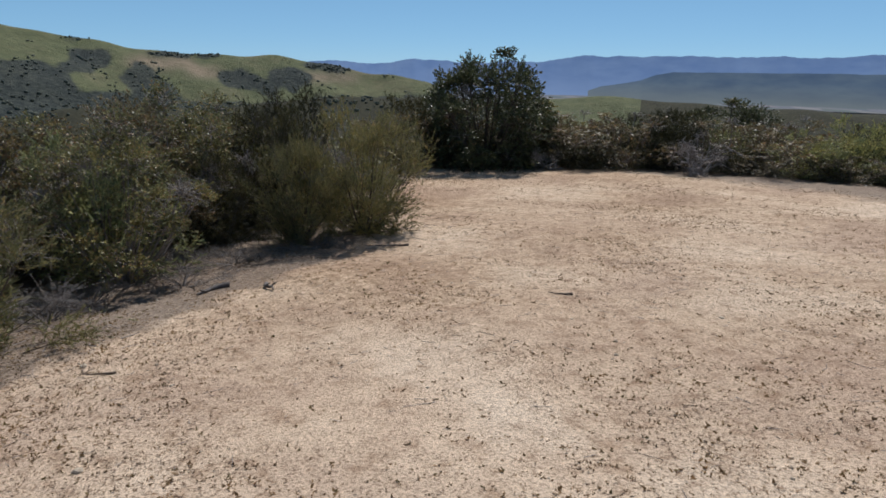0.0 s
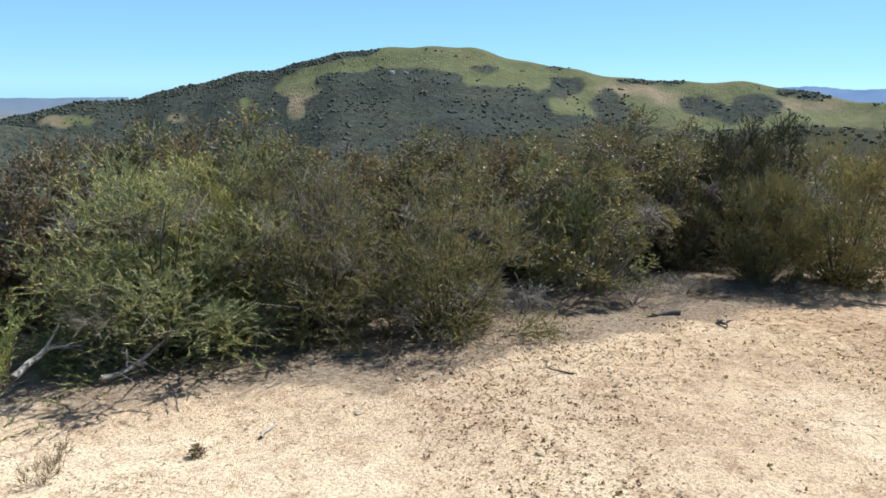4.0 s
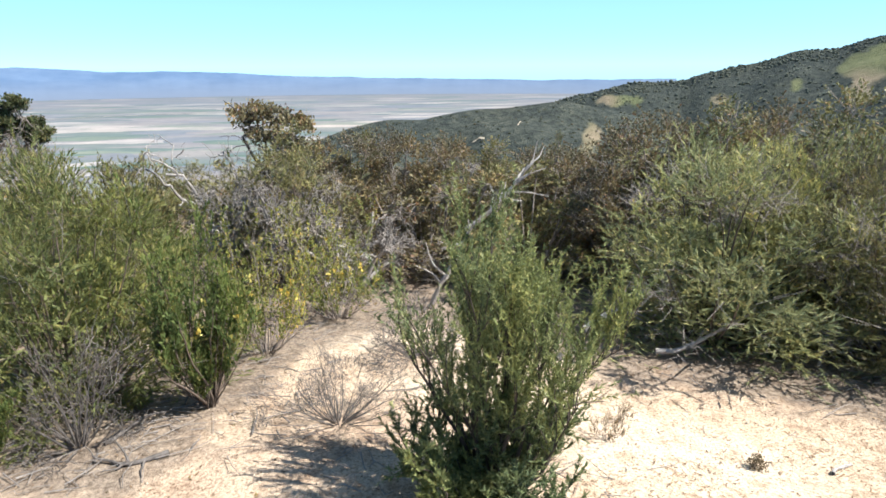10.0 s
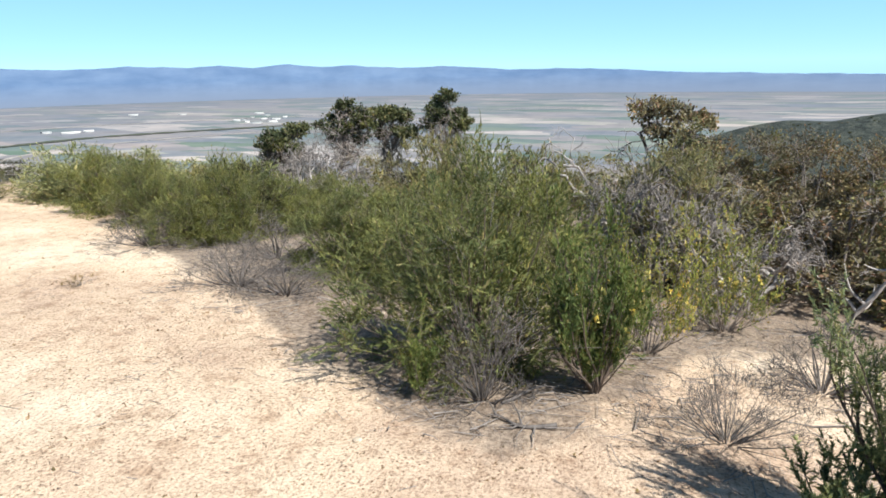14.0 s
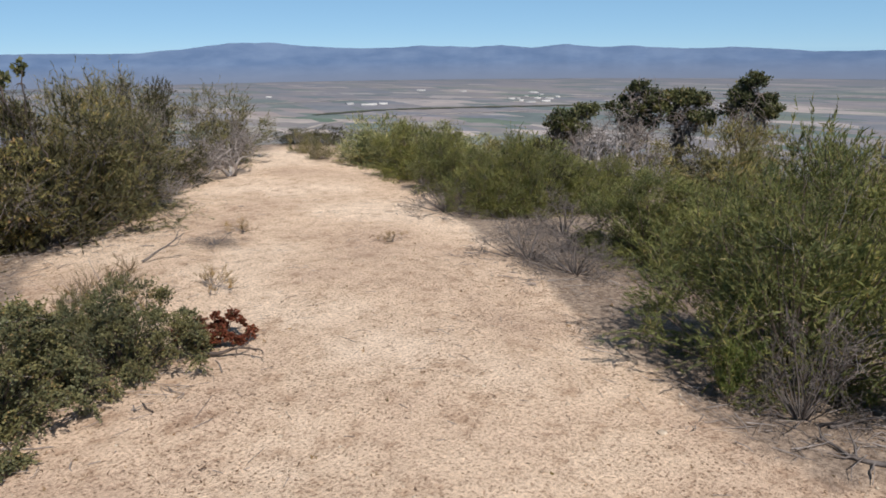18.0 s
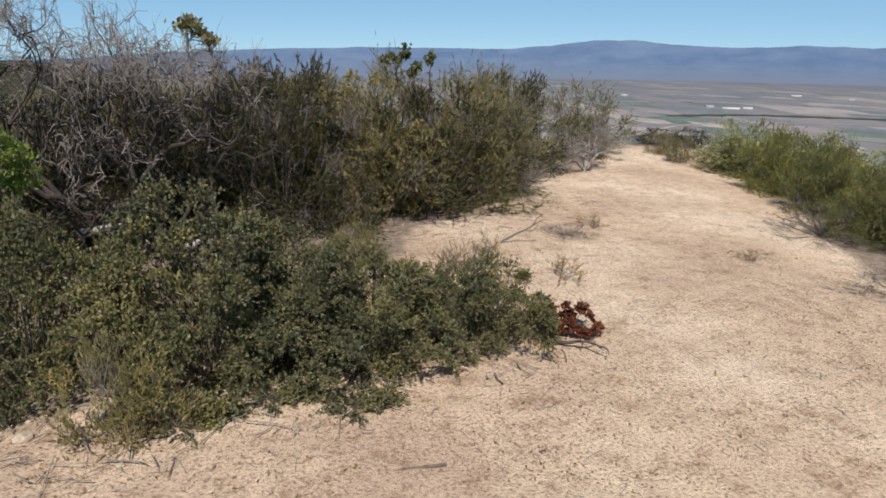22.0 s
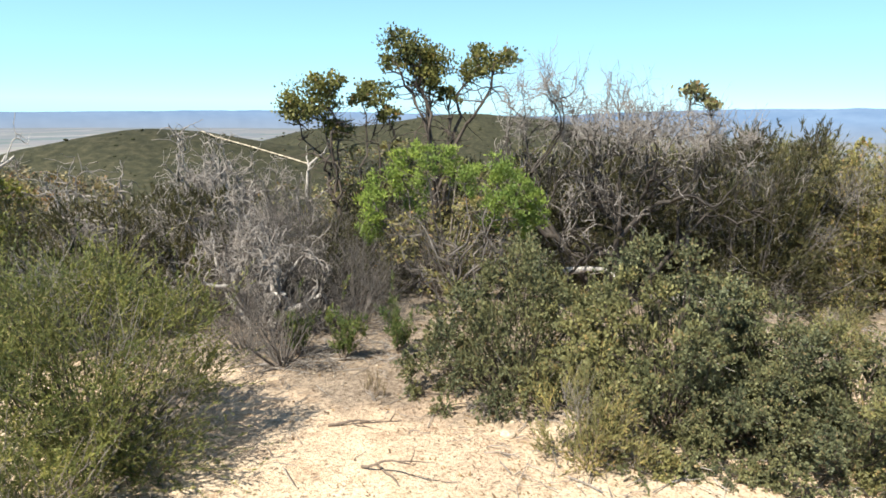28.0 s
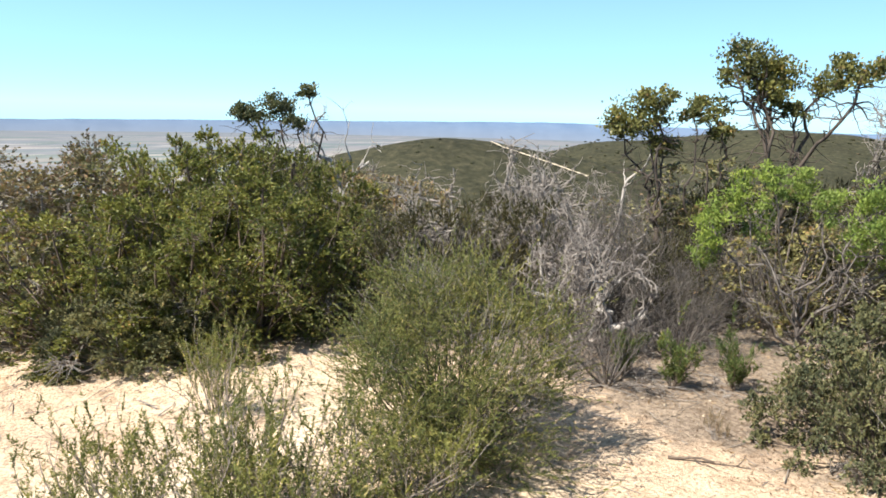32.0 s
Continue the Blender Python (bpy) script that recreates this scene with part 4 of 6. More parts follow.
def backdrop_range(name, knots, radius, base, material, label, seed, jag=0.12, depth=0.12):
    """A mountain range on the horizon, with spurs and gullies on its face."""
    rng = np.random.default_rng(seed)
    lo, hi = knots[0][0], knots[-1][0]
    n, k = int((hi - lo) * 5), 14
    az = np.linspace(lo, hi, n)
    a, e = np.array(knots, float).T
    top = np.interp(az, a, e)
    for f, amp in ((0.5, 1.0), (1.1, 0.6), (2.3, 0.35), (4.5, 0.2)):
        top = top + amp * jag * np.sin(az * f * 2 + rng.uniform(0, 6)) * (0.6 + 0.4 * np.sin(az * 0.37 + f))
    verts = []
    for j in range(k):
        f = j / (k - 1)
        spur = sum(np.sin(az * w + p) * s for w, p, s in ((1.7, 1, 1.0), (3.9, 2, 0.5), (8.3, 4, 0.25)))
        r = radius * (1 - depth * (1 - f) + 0.018 * spur * np.sin(np.pi * f) * 0.06)
        el = base + (top - base) * f ** 1.15
        verts.append(np.stack([-np.sin(np.radians(az)) * r, np.cos(np.radians(az)) * r, EYE_Z + r * np.tan(np.radians(el))], -1))
    verts = np.stack(verts)
    idx = np.arange(k * n).reshape(k, n)
    faces = np.stack([idx[:-1, 1:], idx[:-1, :-1], idx[1:, :-1], idx[1:, 1:]], -1).reshape(-1, 4)[:, ::-1]
    return tagged(new(name, mesh_from(name, verts.reshape(-1, 3), faces, material, True)), label, "mountains", kind="structure")


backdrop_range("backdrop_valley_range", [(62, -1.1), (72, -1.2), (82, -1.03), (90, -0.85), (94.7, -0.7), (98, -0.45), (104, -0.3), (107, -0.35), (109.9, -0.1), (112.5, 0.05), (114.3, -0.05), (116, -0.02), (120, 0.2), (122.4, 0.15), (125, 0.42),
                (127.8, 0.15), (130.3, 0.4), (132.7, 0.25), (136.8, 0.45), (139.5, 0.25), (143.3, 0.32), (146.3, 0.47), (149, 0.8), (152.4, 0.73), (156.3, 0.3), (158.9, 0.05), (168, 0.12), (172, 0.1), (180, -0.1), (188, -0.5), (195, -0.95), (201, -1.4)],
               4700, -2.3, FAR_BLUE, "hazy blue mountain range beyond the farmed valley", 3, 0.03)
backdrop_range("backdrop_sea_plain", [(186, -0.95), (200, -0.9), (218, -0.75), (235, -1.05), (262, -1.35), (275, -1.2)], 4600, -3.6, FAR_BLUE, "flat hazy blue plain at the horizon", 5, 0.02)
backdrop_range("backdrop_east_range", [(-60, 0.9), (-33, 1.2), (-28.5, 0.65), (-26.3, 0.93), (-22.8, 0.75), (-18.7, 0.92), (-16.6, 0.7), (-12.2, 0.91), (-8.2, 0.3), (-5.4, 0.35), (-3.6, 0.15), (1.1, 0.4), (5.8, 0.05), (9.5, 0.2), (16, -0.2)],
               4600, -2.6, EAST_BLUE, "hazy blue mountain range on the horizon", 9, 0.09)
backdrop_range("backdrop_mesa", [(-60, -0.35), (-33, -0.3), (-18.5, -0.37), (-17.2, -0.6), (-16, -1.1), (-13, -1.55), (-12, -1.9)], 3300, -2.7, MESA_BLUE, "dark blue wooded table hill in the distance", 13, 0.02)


def blob_cloud(name, at, size, material, label, category, seed, flat=0.8):
    """Far crowns: small uneven clumps set on the land, as one cover."""
    rng = np.random.default_rng(seed)
    bm = bmesh.new()
    bmesh.ops.create_icosphere(bm, subdivisions=1 if len(at) < 9600 else 0, radius=1)
    v = np.array([w.co[:] for w in bm.verts])
    f = np.array([[w.index for w in q.verts] for q in bm.faces])
    bm.free()
    n = len(at)
    scale = (size * rng.uniform(0.55, 1.45, n))[:, None, None]
    rough = 1 + rng.normal(0, 0.2, (n, len(v), 1))
    verts = at[:, None] + v[None] * rough * scale * np.array([1, 1, flat])
    faces = (f[None] + (np.arange(n) * len(v))[:, None, None]).reshape(-1, 3)
    return tagged(new(name, mesh_from(name, verts.reshape(-1, 3), faces, material, True)), label, category, kind="stuff")


def forest_on_hill():
    rng = np.random.default_rng(21)
    n = 90000
    az, r = rng.uniform(-8, 80, n), rng.uniform(640, 1172, n)
    x, y = -np.sin(np.radians(az)) * r, np.cos(np.radians(az)) * r
    z = land_z(x, y)
    lone = (wave(x, y, 0.03) > 0.55) & (rng.uniform(0, 1, n) < 0.045)
    woods = wooded(x, y, z, az, r) & (z > -120) & (rng.uniform(0, 1, n) < np.where(r > 1100, 0.25, 0.035))
    keep = woods | lone
    at = np.stack([x, y, z + 0.8], -1)[keep][:9500]
    size = (np.where(woods, 2.0, 2.0) * (0.8 + 0.35 * wave(x, y, 0.05)))[keep][:9500]
    return blob_cloud("hillside_forest", at, np.clip(size, 1.6, 4.2), TREE_FAR_HAZED, "dark oak woods and lone trees on a grassy hill", "forest", 4, 0.7)


forest_on_hill()


def scrub_on_hills():
    rng = np.random.default_rng(22)
    n = 24000
    which = rng.uniform(0, 1, n)
    az = np.where(which < 0.45, rng.uniform(186, 252, n), np.where(which < 0.75, rng.uniform(58, 98, n), rng.uniform(0, 360, n)))
    r = np.where(which < 0.45, rng.uniform(60, 440, n), np.where(which < 0.75, rng.uniform(300, 660, n), rng.uniform(30, 160, n)))
    x, y = -np.sin(np.radians(az)) * r, np.cos(np.radians(az)) * r
    z = land_z(x, y)
    size = np.clip(r * 0.0022, 0.3, 1.0)
    keep = (wave(x, y, 0.05) > -1.1)
    x, y, z, size = x[keep][:3500], y[keep][:3500], z[keep][:3500], size[keep][:3500]
    at = np.stack([x, y, z + size * 0.08], -1)
    return blob_cloud("chaparral_cover", at, size, SCRUB_FAR, "olive chaparral covering the hills", "chaparral", 5, 0.5)


scrub_on_hills()


def dirt_road(name, knots, r, width, label, material=None):
    """A pale track laid on a hill, by azimuth and distance."""
    a, q = np.array(knots, float).T
    az = np.linspace(a[0], a[-1], 60)
    rad = np.interp(az, a, q) if a[0] < a[-1] else np.interp(-az, -a, q)
    x, y = -np.sin(np.radians(az)) * rad, np.cos(np.radians(az)) * rad
    width = width * (1 + 0.35 * np.sin(az * 9.1) + 0.25 * np.sin(az * 23.7))
    t = unit(np.stack([np.gradient(x), np.gradient(y)], -1))
    nrm = np.stack([-t[:, 1], t[:, 0]], -1)
    rows = []
    for s in (-0.5, 0, 0.5):
        px, py = x + nrm[:, 0] * width * s, y + nrm[:, 1] * width * s
        rows.append(np.stack([px, py, land_z(px, py) + r], -1))
    v = np.stack(rows, 1).reshape(-1, 3)
    i = np.arange(60 * 3).reshape(60, 3)
    f = np.stack([i[:-1, :-1], i[:-1, 1:], i[1:, 1:], i[1:, :-1]], -1).reshape(-1, 4)
    return tagged(new(name, mesh_from(name, v, f, material or ROAD_DIRT)), label, "dirt road", kind="structure")


dirt_road("road_in_valley", [(151, 1330), (148, 1450), (145.5, 1640), (142, 1780), (136, 1850), (128, 1930), (118, 2000)], 0.8, 14.0, "pale road winding through valley fields", VALLEY_ROAD)
dirt_road("road_across_valley", [(160, 2300), (140, 2480), (120, 2550), (100, 2700)], 0.8, 14.0, "pale straight road through valley fields", VALLEY_ROAD)
dirt_road("treeline_in_valley", [(146, 1900), (140, 2020), (130, 2080), (116, 2200)], 1.5, 40.0, "dark line of trees along a valley stream", FOREST_FLOOR)
dirt_road("road_on_ridge", [(74.5, 556), (74.3, 570), (74.0, 580), (74.3, 592)], 0.5, 1.5, "pale dirt road on a dark ridge")
dirt_road("road_on_slope", [(77.3, 528), (77.7, 535), (78.3, 531)], 0.5, 1.5, "pale dirt cutting on a dark ridge")
dirt_road("road_on_hill", [(214.2, 196), (216, 198.5), (218, 201), (221.4, 205), (222.4, 208)], 0.4, 0.8, "pale dirt road along a chaparral hill")



# ---- buildings in the valley and on the hill ----
def farm_building(az, depression, length, depth, height, turn, roof, label):
    """A long shed or house with a pitched roof; seen from far off."""
    r = 166.5 / math.tan(radians(depression)) if depression > 1.5 else 1010.0
    x, y = -math.sin(radians(az)) * r, math.cos(radians(az)) * r
    root = new("farm_building")
    root.matrix_basis = pose(x, y, ground_z(x, y), 0, 0, az + turn)
    a, b, c = length / 2, depth / 2, height
    v = [(-a, -b, -1), (a, -b, -1), (a, b, -1), (-a, b, -1), (-a, -b, c), (a, -b, c), (a, b, c), (-a, b, c)]
    part("wall", mesh_from("farm_wall", v, [(0, 1, 5, 4), (1, 2, 6, 5), (2, 3, 7, 6), (3, 0, 4, 7)], WHITE_ROOF), root)
    o, t = 0.6, c + depth * 0.16
    v = [(-a - o, -b - o, c - 0.1), (a + o, -b - o, c - 0.1), (a + o, 0, t), (-a - o, 0, t), (a + o, b + o, c - 0.1), (-a - o, b + o, c - 0.1)]
    part("roof", mesh_from("farm_roof", v, [(0, 1, 2, 3), (3, 2, 4, 5)], roof), root)
    return tagged(root, label, "building", "valley buildings")


farm_building(141.4, 4.3, 48, 18, 2.5, 8, WHITE_ROOF, "long white packing shed in the valley")
farm_building(140.2, 4.25, 26, 18, 2.5, 0, WHITE_ROOF, "white farm shed in the valley")
farm_building(143.0, 4.2, 24, 18, 3, 20, GREY_ROOF, "grey-roofed farm shed in the valley")
for k, (az, low) in enumerate(((128.2, 3.75), (127.3, 3.9), (126.6, 4.15), (127.9, 4.2), (125.6, 3.8), (129.4, 3.95), (133.5, 3.3), (137.0, 3.2), (128.6, 4.1), (127.0, 3.6), (126.3, 3.95), (127.6, 3.45), (128.9, 3.9), (149.5, 3.5), (112.8, 4.4))):
    farm_building(az, low, 14 + 7 * (k % 4), 9 + 3 * (k % 3), 3, (k * 37) % 40 - 20, WHITE_ROOF if k % 3 else GREY_ROOF, "pale farm building in the valley" if k % 3 else "grey-roofed farm building in the valley")
farm_building(41.5, 0.7, 6, 4, 3, 10, WHITE_ROOF, "small white house among hillside woods")
farm_building(40.3, 0.7, 4, 3, 2.5, -15, WHITE_ROOF, "small white outbuilding on the hill")

# ---- kinds of plants ----
kind_of("feather", dome_shrub, 1.4, name="chamise_shrub", seed=11, leaf=CHAMISE, bark=BARK_DARK, half=0.75, clumps=66, twigs=34, leaves=20, dead_share=0.14, length=0.042, width=0.0075, splay=0.36, bristle=0.05, ragged=0.22, base=0.8, fill=4500)
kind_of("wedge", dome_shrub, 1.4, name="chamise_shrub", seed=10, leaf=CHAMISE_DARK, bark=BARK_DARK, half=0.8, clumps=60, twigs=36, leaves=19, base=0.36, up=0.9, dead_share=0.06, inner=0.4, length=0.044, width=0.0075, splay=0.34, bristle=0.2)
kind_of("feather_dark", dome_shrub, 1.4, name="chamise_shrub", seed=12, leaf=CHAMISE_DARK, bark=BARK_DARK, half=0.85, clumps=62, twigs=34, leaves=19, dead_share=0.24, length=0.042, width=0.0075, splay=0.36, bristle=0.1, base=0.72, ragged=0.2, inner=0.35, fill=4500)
kind_of("feather_light", dome_shrub, 1.3, name="chamise_shrub", seed=13, leaf=CHAMISE_LIGHT, bark=BARK_BROWN, half=0.8, clumps=78, twigs=34, leaves=20, dead_share=0.04, up=0.5, length=0.038, width=0.007, splay=0.38, base=0.82, fill=3600, bristle=0.12)
kind_of("needle", vase_shrub, 1.1, name="needle_shrub", seed=14, leaf=NEEDLE, bark=BARK_DARK, half=0.45, stems=27, branches=9, twigs=4, leaves=46, length=0.022, width=0.0055, lean=28, start=0.42, up=1.0, branch_len=0.24, twig_len=0.18, splay=0.75)
kind_of("needle_low", vase_shrub, 0.45, name="needle_tuft", seed=15, leaf=NEEDLE, bark=BARK_DARK, half=0.3, stems=30, branches=8, twigs=5, leaves=30, length=0.02, width=0.0065, lean=65, start=0.1, up=0.7, branch_len=0.4, twig_len=0.2, splay=0.55)
kind_of("red", dome_shrub, 0.25, name="red_leaved_twigs", seed=28, leaf=RED_LEAF, bark=BARK_DARK, half=0.25, clumps=30, twigs=16, leaves=16, length=0.024, width=0.016, clump=0.05, splay=0.9, groups=1, thick=0.004, oval=True, fill=0, dead_share=0.1, ball=True)
kind_of("feather_dull", dome_shrub, 1.4, name="dull_chamise_shrub", seed=45, leaf=DULL_SHADED, bark=DEAD_DARK, half=0.85, clumps=60, twigs=30, leaves=17, dead_share=0.22, length=0.052, width=0.0085, dead=DEAD_DARK, splay=0.34, up=0.3, bristle=0.0)
kind_of("wispy", dome_shrub, 1.0, name="wispy_shrub", seed=16, leaf=GREY_GREEN, bark=BARK_DARK, half=0.6, clumps=84, twigs=46, leaves=32, length=0.018, width=0.0052, base=0.62, up=0.45, twig_len=0.22, dead_share=0.05, thick=0.007, bristle=0.35, inner=0.4, ragged=0.12, fill=2600, fill_len=0.04)
kind_of("sprig", vase_shrub, 0.8, name="sprig_shrub", seed=17, leaf=GREY_GREEN, bark=BARK_PALE, half=0.5, stems=22, branches=6, twigs=3, leaves=30, length=0.016, width=0.0055, start=0.1, up=1.1, lean=42, branch_len=0.45, twig_len=0.17, splay=0.8, thick=0.005)
kind_of("mat", dome_shrub, 0.8, name="low_leafy_shrub", seed=18, leaf=MAT_LEAF, bark=BARK_DARK, half=0.8, clumps=84, twigs=40, leaves=15, length=0.021, width=0.015, clump=0.15, splay=0.9, leaf_lift=0.3, oval=True, dead_share=0.03, ragged=0.2, inner=0.15, fill=4200, fill_len=0.05, ball=True, droop=0.1)
kind_of("willow", vase_shrub, 0.6, name="green_herb", seed=20, leaf=WILLOW_LEAF, bark=BARK_BROWN, half=0.22, stems=12, branches=5, twigs=3, leaves=14, length=0.036, width=0.009, lean=44, start=0.1, up=0.6, groups=2, thick=0.004, oval=True, splay=0.8)
kind_of("flower", vase_shrub, 1.0, name="flowering_shrub", seed=23, leaf=WILLOW_LEAF, bark=BARK_BROWN, half=0.3, stems=30, branches=6, twigs=4, leaves=18, length=0.022, width=0.009, lean=45, start=0.1, up=0.8, flowers=18, thick=0.006, oval=True, branch_len=0.25)
kind_of("flower_thin", vase_shrub, 1.0, name="flowering_shrub", seed=24, leaf=YELLOW_GREEN, bark=BARK_PALE, half=0.5, stems=30, branches=6, twigs=4, leaves=7, length=0.024, width=0.01, lean=60, start=0.2, up=0.9, flowers=24, thick=0.005, oval=True)
kind_of("broom", dome_shrub, 0.4, name="broom_shrub", seed=25, leaf=CHAMISE_DARK, bark=BARK_BROWN, half=0.25, clumps=24, twigs=26, leaves=12, length=0.022, width=0.006, clump=0.06, up=0.9, twig_len=0.3, groups=2, thick=0.004, fill=300, fill_len=0.04)
kind_of("dead_brush", dome_shrub, 0.6, name="dead_brush", seed=26, leaf=DRY_GRASS, bark=DEAD_DARK, half=0.7, clumps=36, twigs=14, leaves=0, groups=2, clump=0.16, twig_len=0.3, thick=0.017, up=0.25, droop=0.1, fill=0, dead=DEAD_DARK)
kind_of("grey_brush", dome_shrub, 0.9, name="grey_brush", seed=29, leaf=DRY_GRASS, bark=DEAD_DARK, half=0.7, clumps=50, twigs=20, leaves=0, groups=2, clump=0.14, twig_len=0.24, thick=0.011, up=0.5, fill=0, dead=DEAD_DARK)
kind_of("tuft", vase_shrub, 0.25, name="grass_tuft", seed=27, leaf=DRY_GRASS, bark=DEAD_TWIG, half=0.15, stems=16, branches=2, twigs=2, leaves=5, length=0.06, width=0.003, up=0.9, groups=1, thick=0.002, splay=0.3)
kind_of("manzanita", dome_shrub, 1.9, name="manzanita_bush", seed=31, leaf=MANZANITA, bark=BARK_PALE, half=0.95, clumps=36, twigs=50, leaves=12, length=0.034, width=0.022, clump=0.27, base=0.5, splay=0.8, leaf_lift=0.3, oval=True, dead_share=0.07, ragged=0.22, inner=0.15, low=0.25, thick=0.024, fill=900, fill_len=0.06, ball=True)
kind_of("rusty", dome_shrub, 1.7, name="manzanita_bush", seed=32, leaf=RUSTY, bark=BARK_PALE, half=0.95, clumps=36, twigs=50, leaves=12, length=0.034, width=0.022, clump=0.26, base=0.55, splay=0.8, leaf_lift=0.3, oval=True, dead_share=0.09, ragged=0.22, inner=0.15, low=0.22, thick=0.022, fill=900, fill_len=0.06, ball=True)
kind_of("dense", dome_shrub, 1.5, name="leafy_shrub", seed=33, leaf=OLIVE_LEAF, bark=BARK_BROWN, half=1.0, clumps=75, twigs=30, leaves=13, length=0.028, width=0.019, clump=0.19, base=0.8, splay=0.8, leaf_lift=0.4, oval=True, dead_share=0.03, ragged=0.2, inner=0.12, thick=0.022, fill=2200, fill_len=0.06, ball=True)
kind_of("oak", dome_shrub, 2.5, name="green_tree", seed=34, leaf=GREEN_LEAF, bark=BARK_DARK, half=1.5, clumps=72, twigs=46, leaves=15, length=0.05, width=0.034, clump=0.4, base=0.62, splay=0.8, leaf_lift=0.3, oval=True, dead_share=0.03, ragged=0.2, inner=0.12, low=0.06, thick=0.045, fill=3000, fill_len=0.1, ball=True)
kind_of("dead_tree", limb_tree, 1.9, name="dead_tree", seed=37, bark=BARK_CHARRED, trunks=6, depth=5, spread=0.8, thick=0.036, kids=3, wiggle=0.24, shed=0.1, twiglets=7, upright=0.3, twig_bark=DEAD_TWIG, fan=0.6, twig_from=0.6, pale_from=4)
kind_of("dead_bush", limb_tree, 1.4, name="dead_bush", seed=38, bark=DEAD_WOOD, trunks=6, depth=4, spread=0.95, thick=0.042, kids=3, wiggle=0.36, shed=0.12, twiglets=4, twig_bark=DEAD_TWIG)
kind_of("snag", limb_tree, 1.2, name="bare_branch", seed=39, bark=DEAD_WOOD, trunks=2, depth=4, spread=0.4, thick=0.022, kids=2, wiggle=0.28, twiglets=2)
# plainer ones for the slopes behind
kind_of("far_feather", dome_shrub, 1.4, name="chamise_shrub", seed=41, leaf=CHAMISE, bark=BARK_BROWN, half=0.8, clumps=44, twigs=20, leaves=13, length=0.055, width=0.013, groups=2, dead_share=0.08, bristle=0.0, fill=700, fill_len=0.16)
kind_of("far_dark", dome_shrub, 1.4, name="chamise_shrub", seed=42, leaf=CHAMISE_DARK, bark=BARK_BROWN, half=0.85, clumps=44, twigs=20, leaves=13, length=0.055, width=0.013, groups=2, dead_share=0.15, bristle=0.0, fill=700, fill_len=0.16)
kind_of("far_dull", dome_shrub, 1.4, name="dull_chamise_shrub", seed=46, leaf=DULL_SHADED, bark=DEAD_DARK, half=0.85, clumps=44, twigs=20, leaves=13, length=0.055, width=0.013, groups=2, dead_share=0.12, bristle=0.0, dead=DEAD_DARK, fill=700, fill_len=0.16)
kind_of("far_manzanita", dome_shrub, 1.8, name="manzanita_bush", seed=43, leaf=MANZANITA, bark=BARK_PALE, half=0.95, clumps=36, twigs=18, leaves=8, length=0.055, width=0.034, clump=0.25, base=0.6, splay=0.8, leaf_lift=0.3, oval=True, groups=2, dead_share=0.1, ragged=0.22, inner=0.2, thick=0.022, fill=700, fill_len=0.1, ball=True)
kind_of("far_rusty", dome_shrub, 1.7, name="manzanita_bush", seed=44, leaf=RUSTY, bark=BARK_PALE, half=0.95, clumps=36, twigs=18, leaves=8, length=0.055, width=0.034, clump=0.24, base=0.65, splay=0.8, leaf_lift=0.3, oval=True, groups=2, dead_share=0.15, ragged=0.22, inner=0.2, thick=0.022, fill=700, fill_len=0.1, ball=True)

# ---- first quarter: the clearing's edge towards the grassy hill ----
place("dead_bush", 5.4, 13.9, 0.85, 1.4, "whitish dead branches at the clearing's edge")
place("dead_bush", 2.2, 14.9, 0.5, 1.2, "low dead wood at the clearing's edge")
place("oak", 1.0, 15.6, 2.6, 3.3, "dark green leafy tree at the clearing's far edge", "tree")
for bx, by, bh, bw in ((-2.35, 5.75, 0.16, 0.9), (-2.9, 5.2, 0.2, 0.8), (-2.1, 6.5, 0.16, 0.9), (-3.0, 4.75, 0.22, 0.8), (-1.3, 7.0, 0.14, 0.9), (-2.6, 6.4, 0.22, 0.7)):
    place("dead_brush", bx, by, bh, bw, "low dead twigs in the shrubs' shade", "brush", "dead twigs under the shrubs")
place("wedge", -1.62, 7.36, 1.3, 1.0, "feathery green chamise shrub at the clearing's edge")
place("wedge", -0.92, 7.77, 1.6, 1.55, "tall feathery green chamise shrub with dark stems")
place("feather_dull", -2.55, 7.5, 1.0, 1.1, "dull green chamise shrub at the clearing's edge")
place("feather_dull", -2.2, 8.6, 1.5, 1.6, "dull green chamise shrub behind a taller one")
place("manzanita", -3.0, 6.05, 1.6, 1.6, "sparse grey-stemmed manzanita shrub over bare soil")
stand("feather_dark", 34.0, 5.1, -7.0, 1.6, "grey-green chamise shrub with many dead twigs")
stand("feather_dark", 45.5, 5.2, -6.9, 1.8, "green chamise shrub among dead twigs")
stand("feather", 58.6, 5.1, -6.0, 2.2, "spreading fresh green chamise shrub")
stand("feather", 53.0, 5.5, -5.4, 1.5, "fresh green chamise shrub")
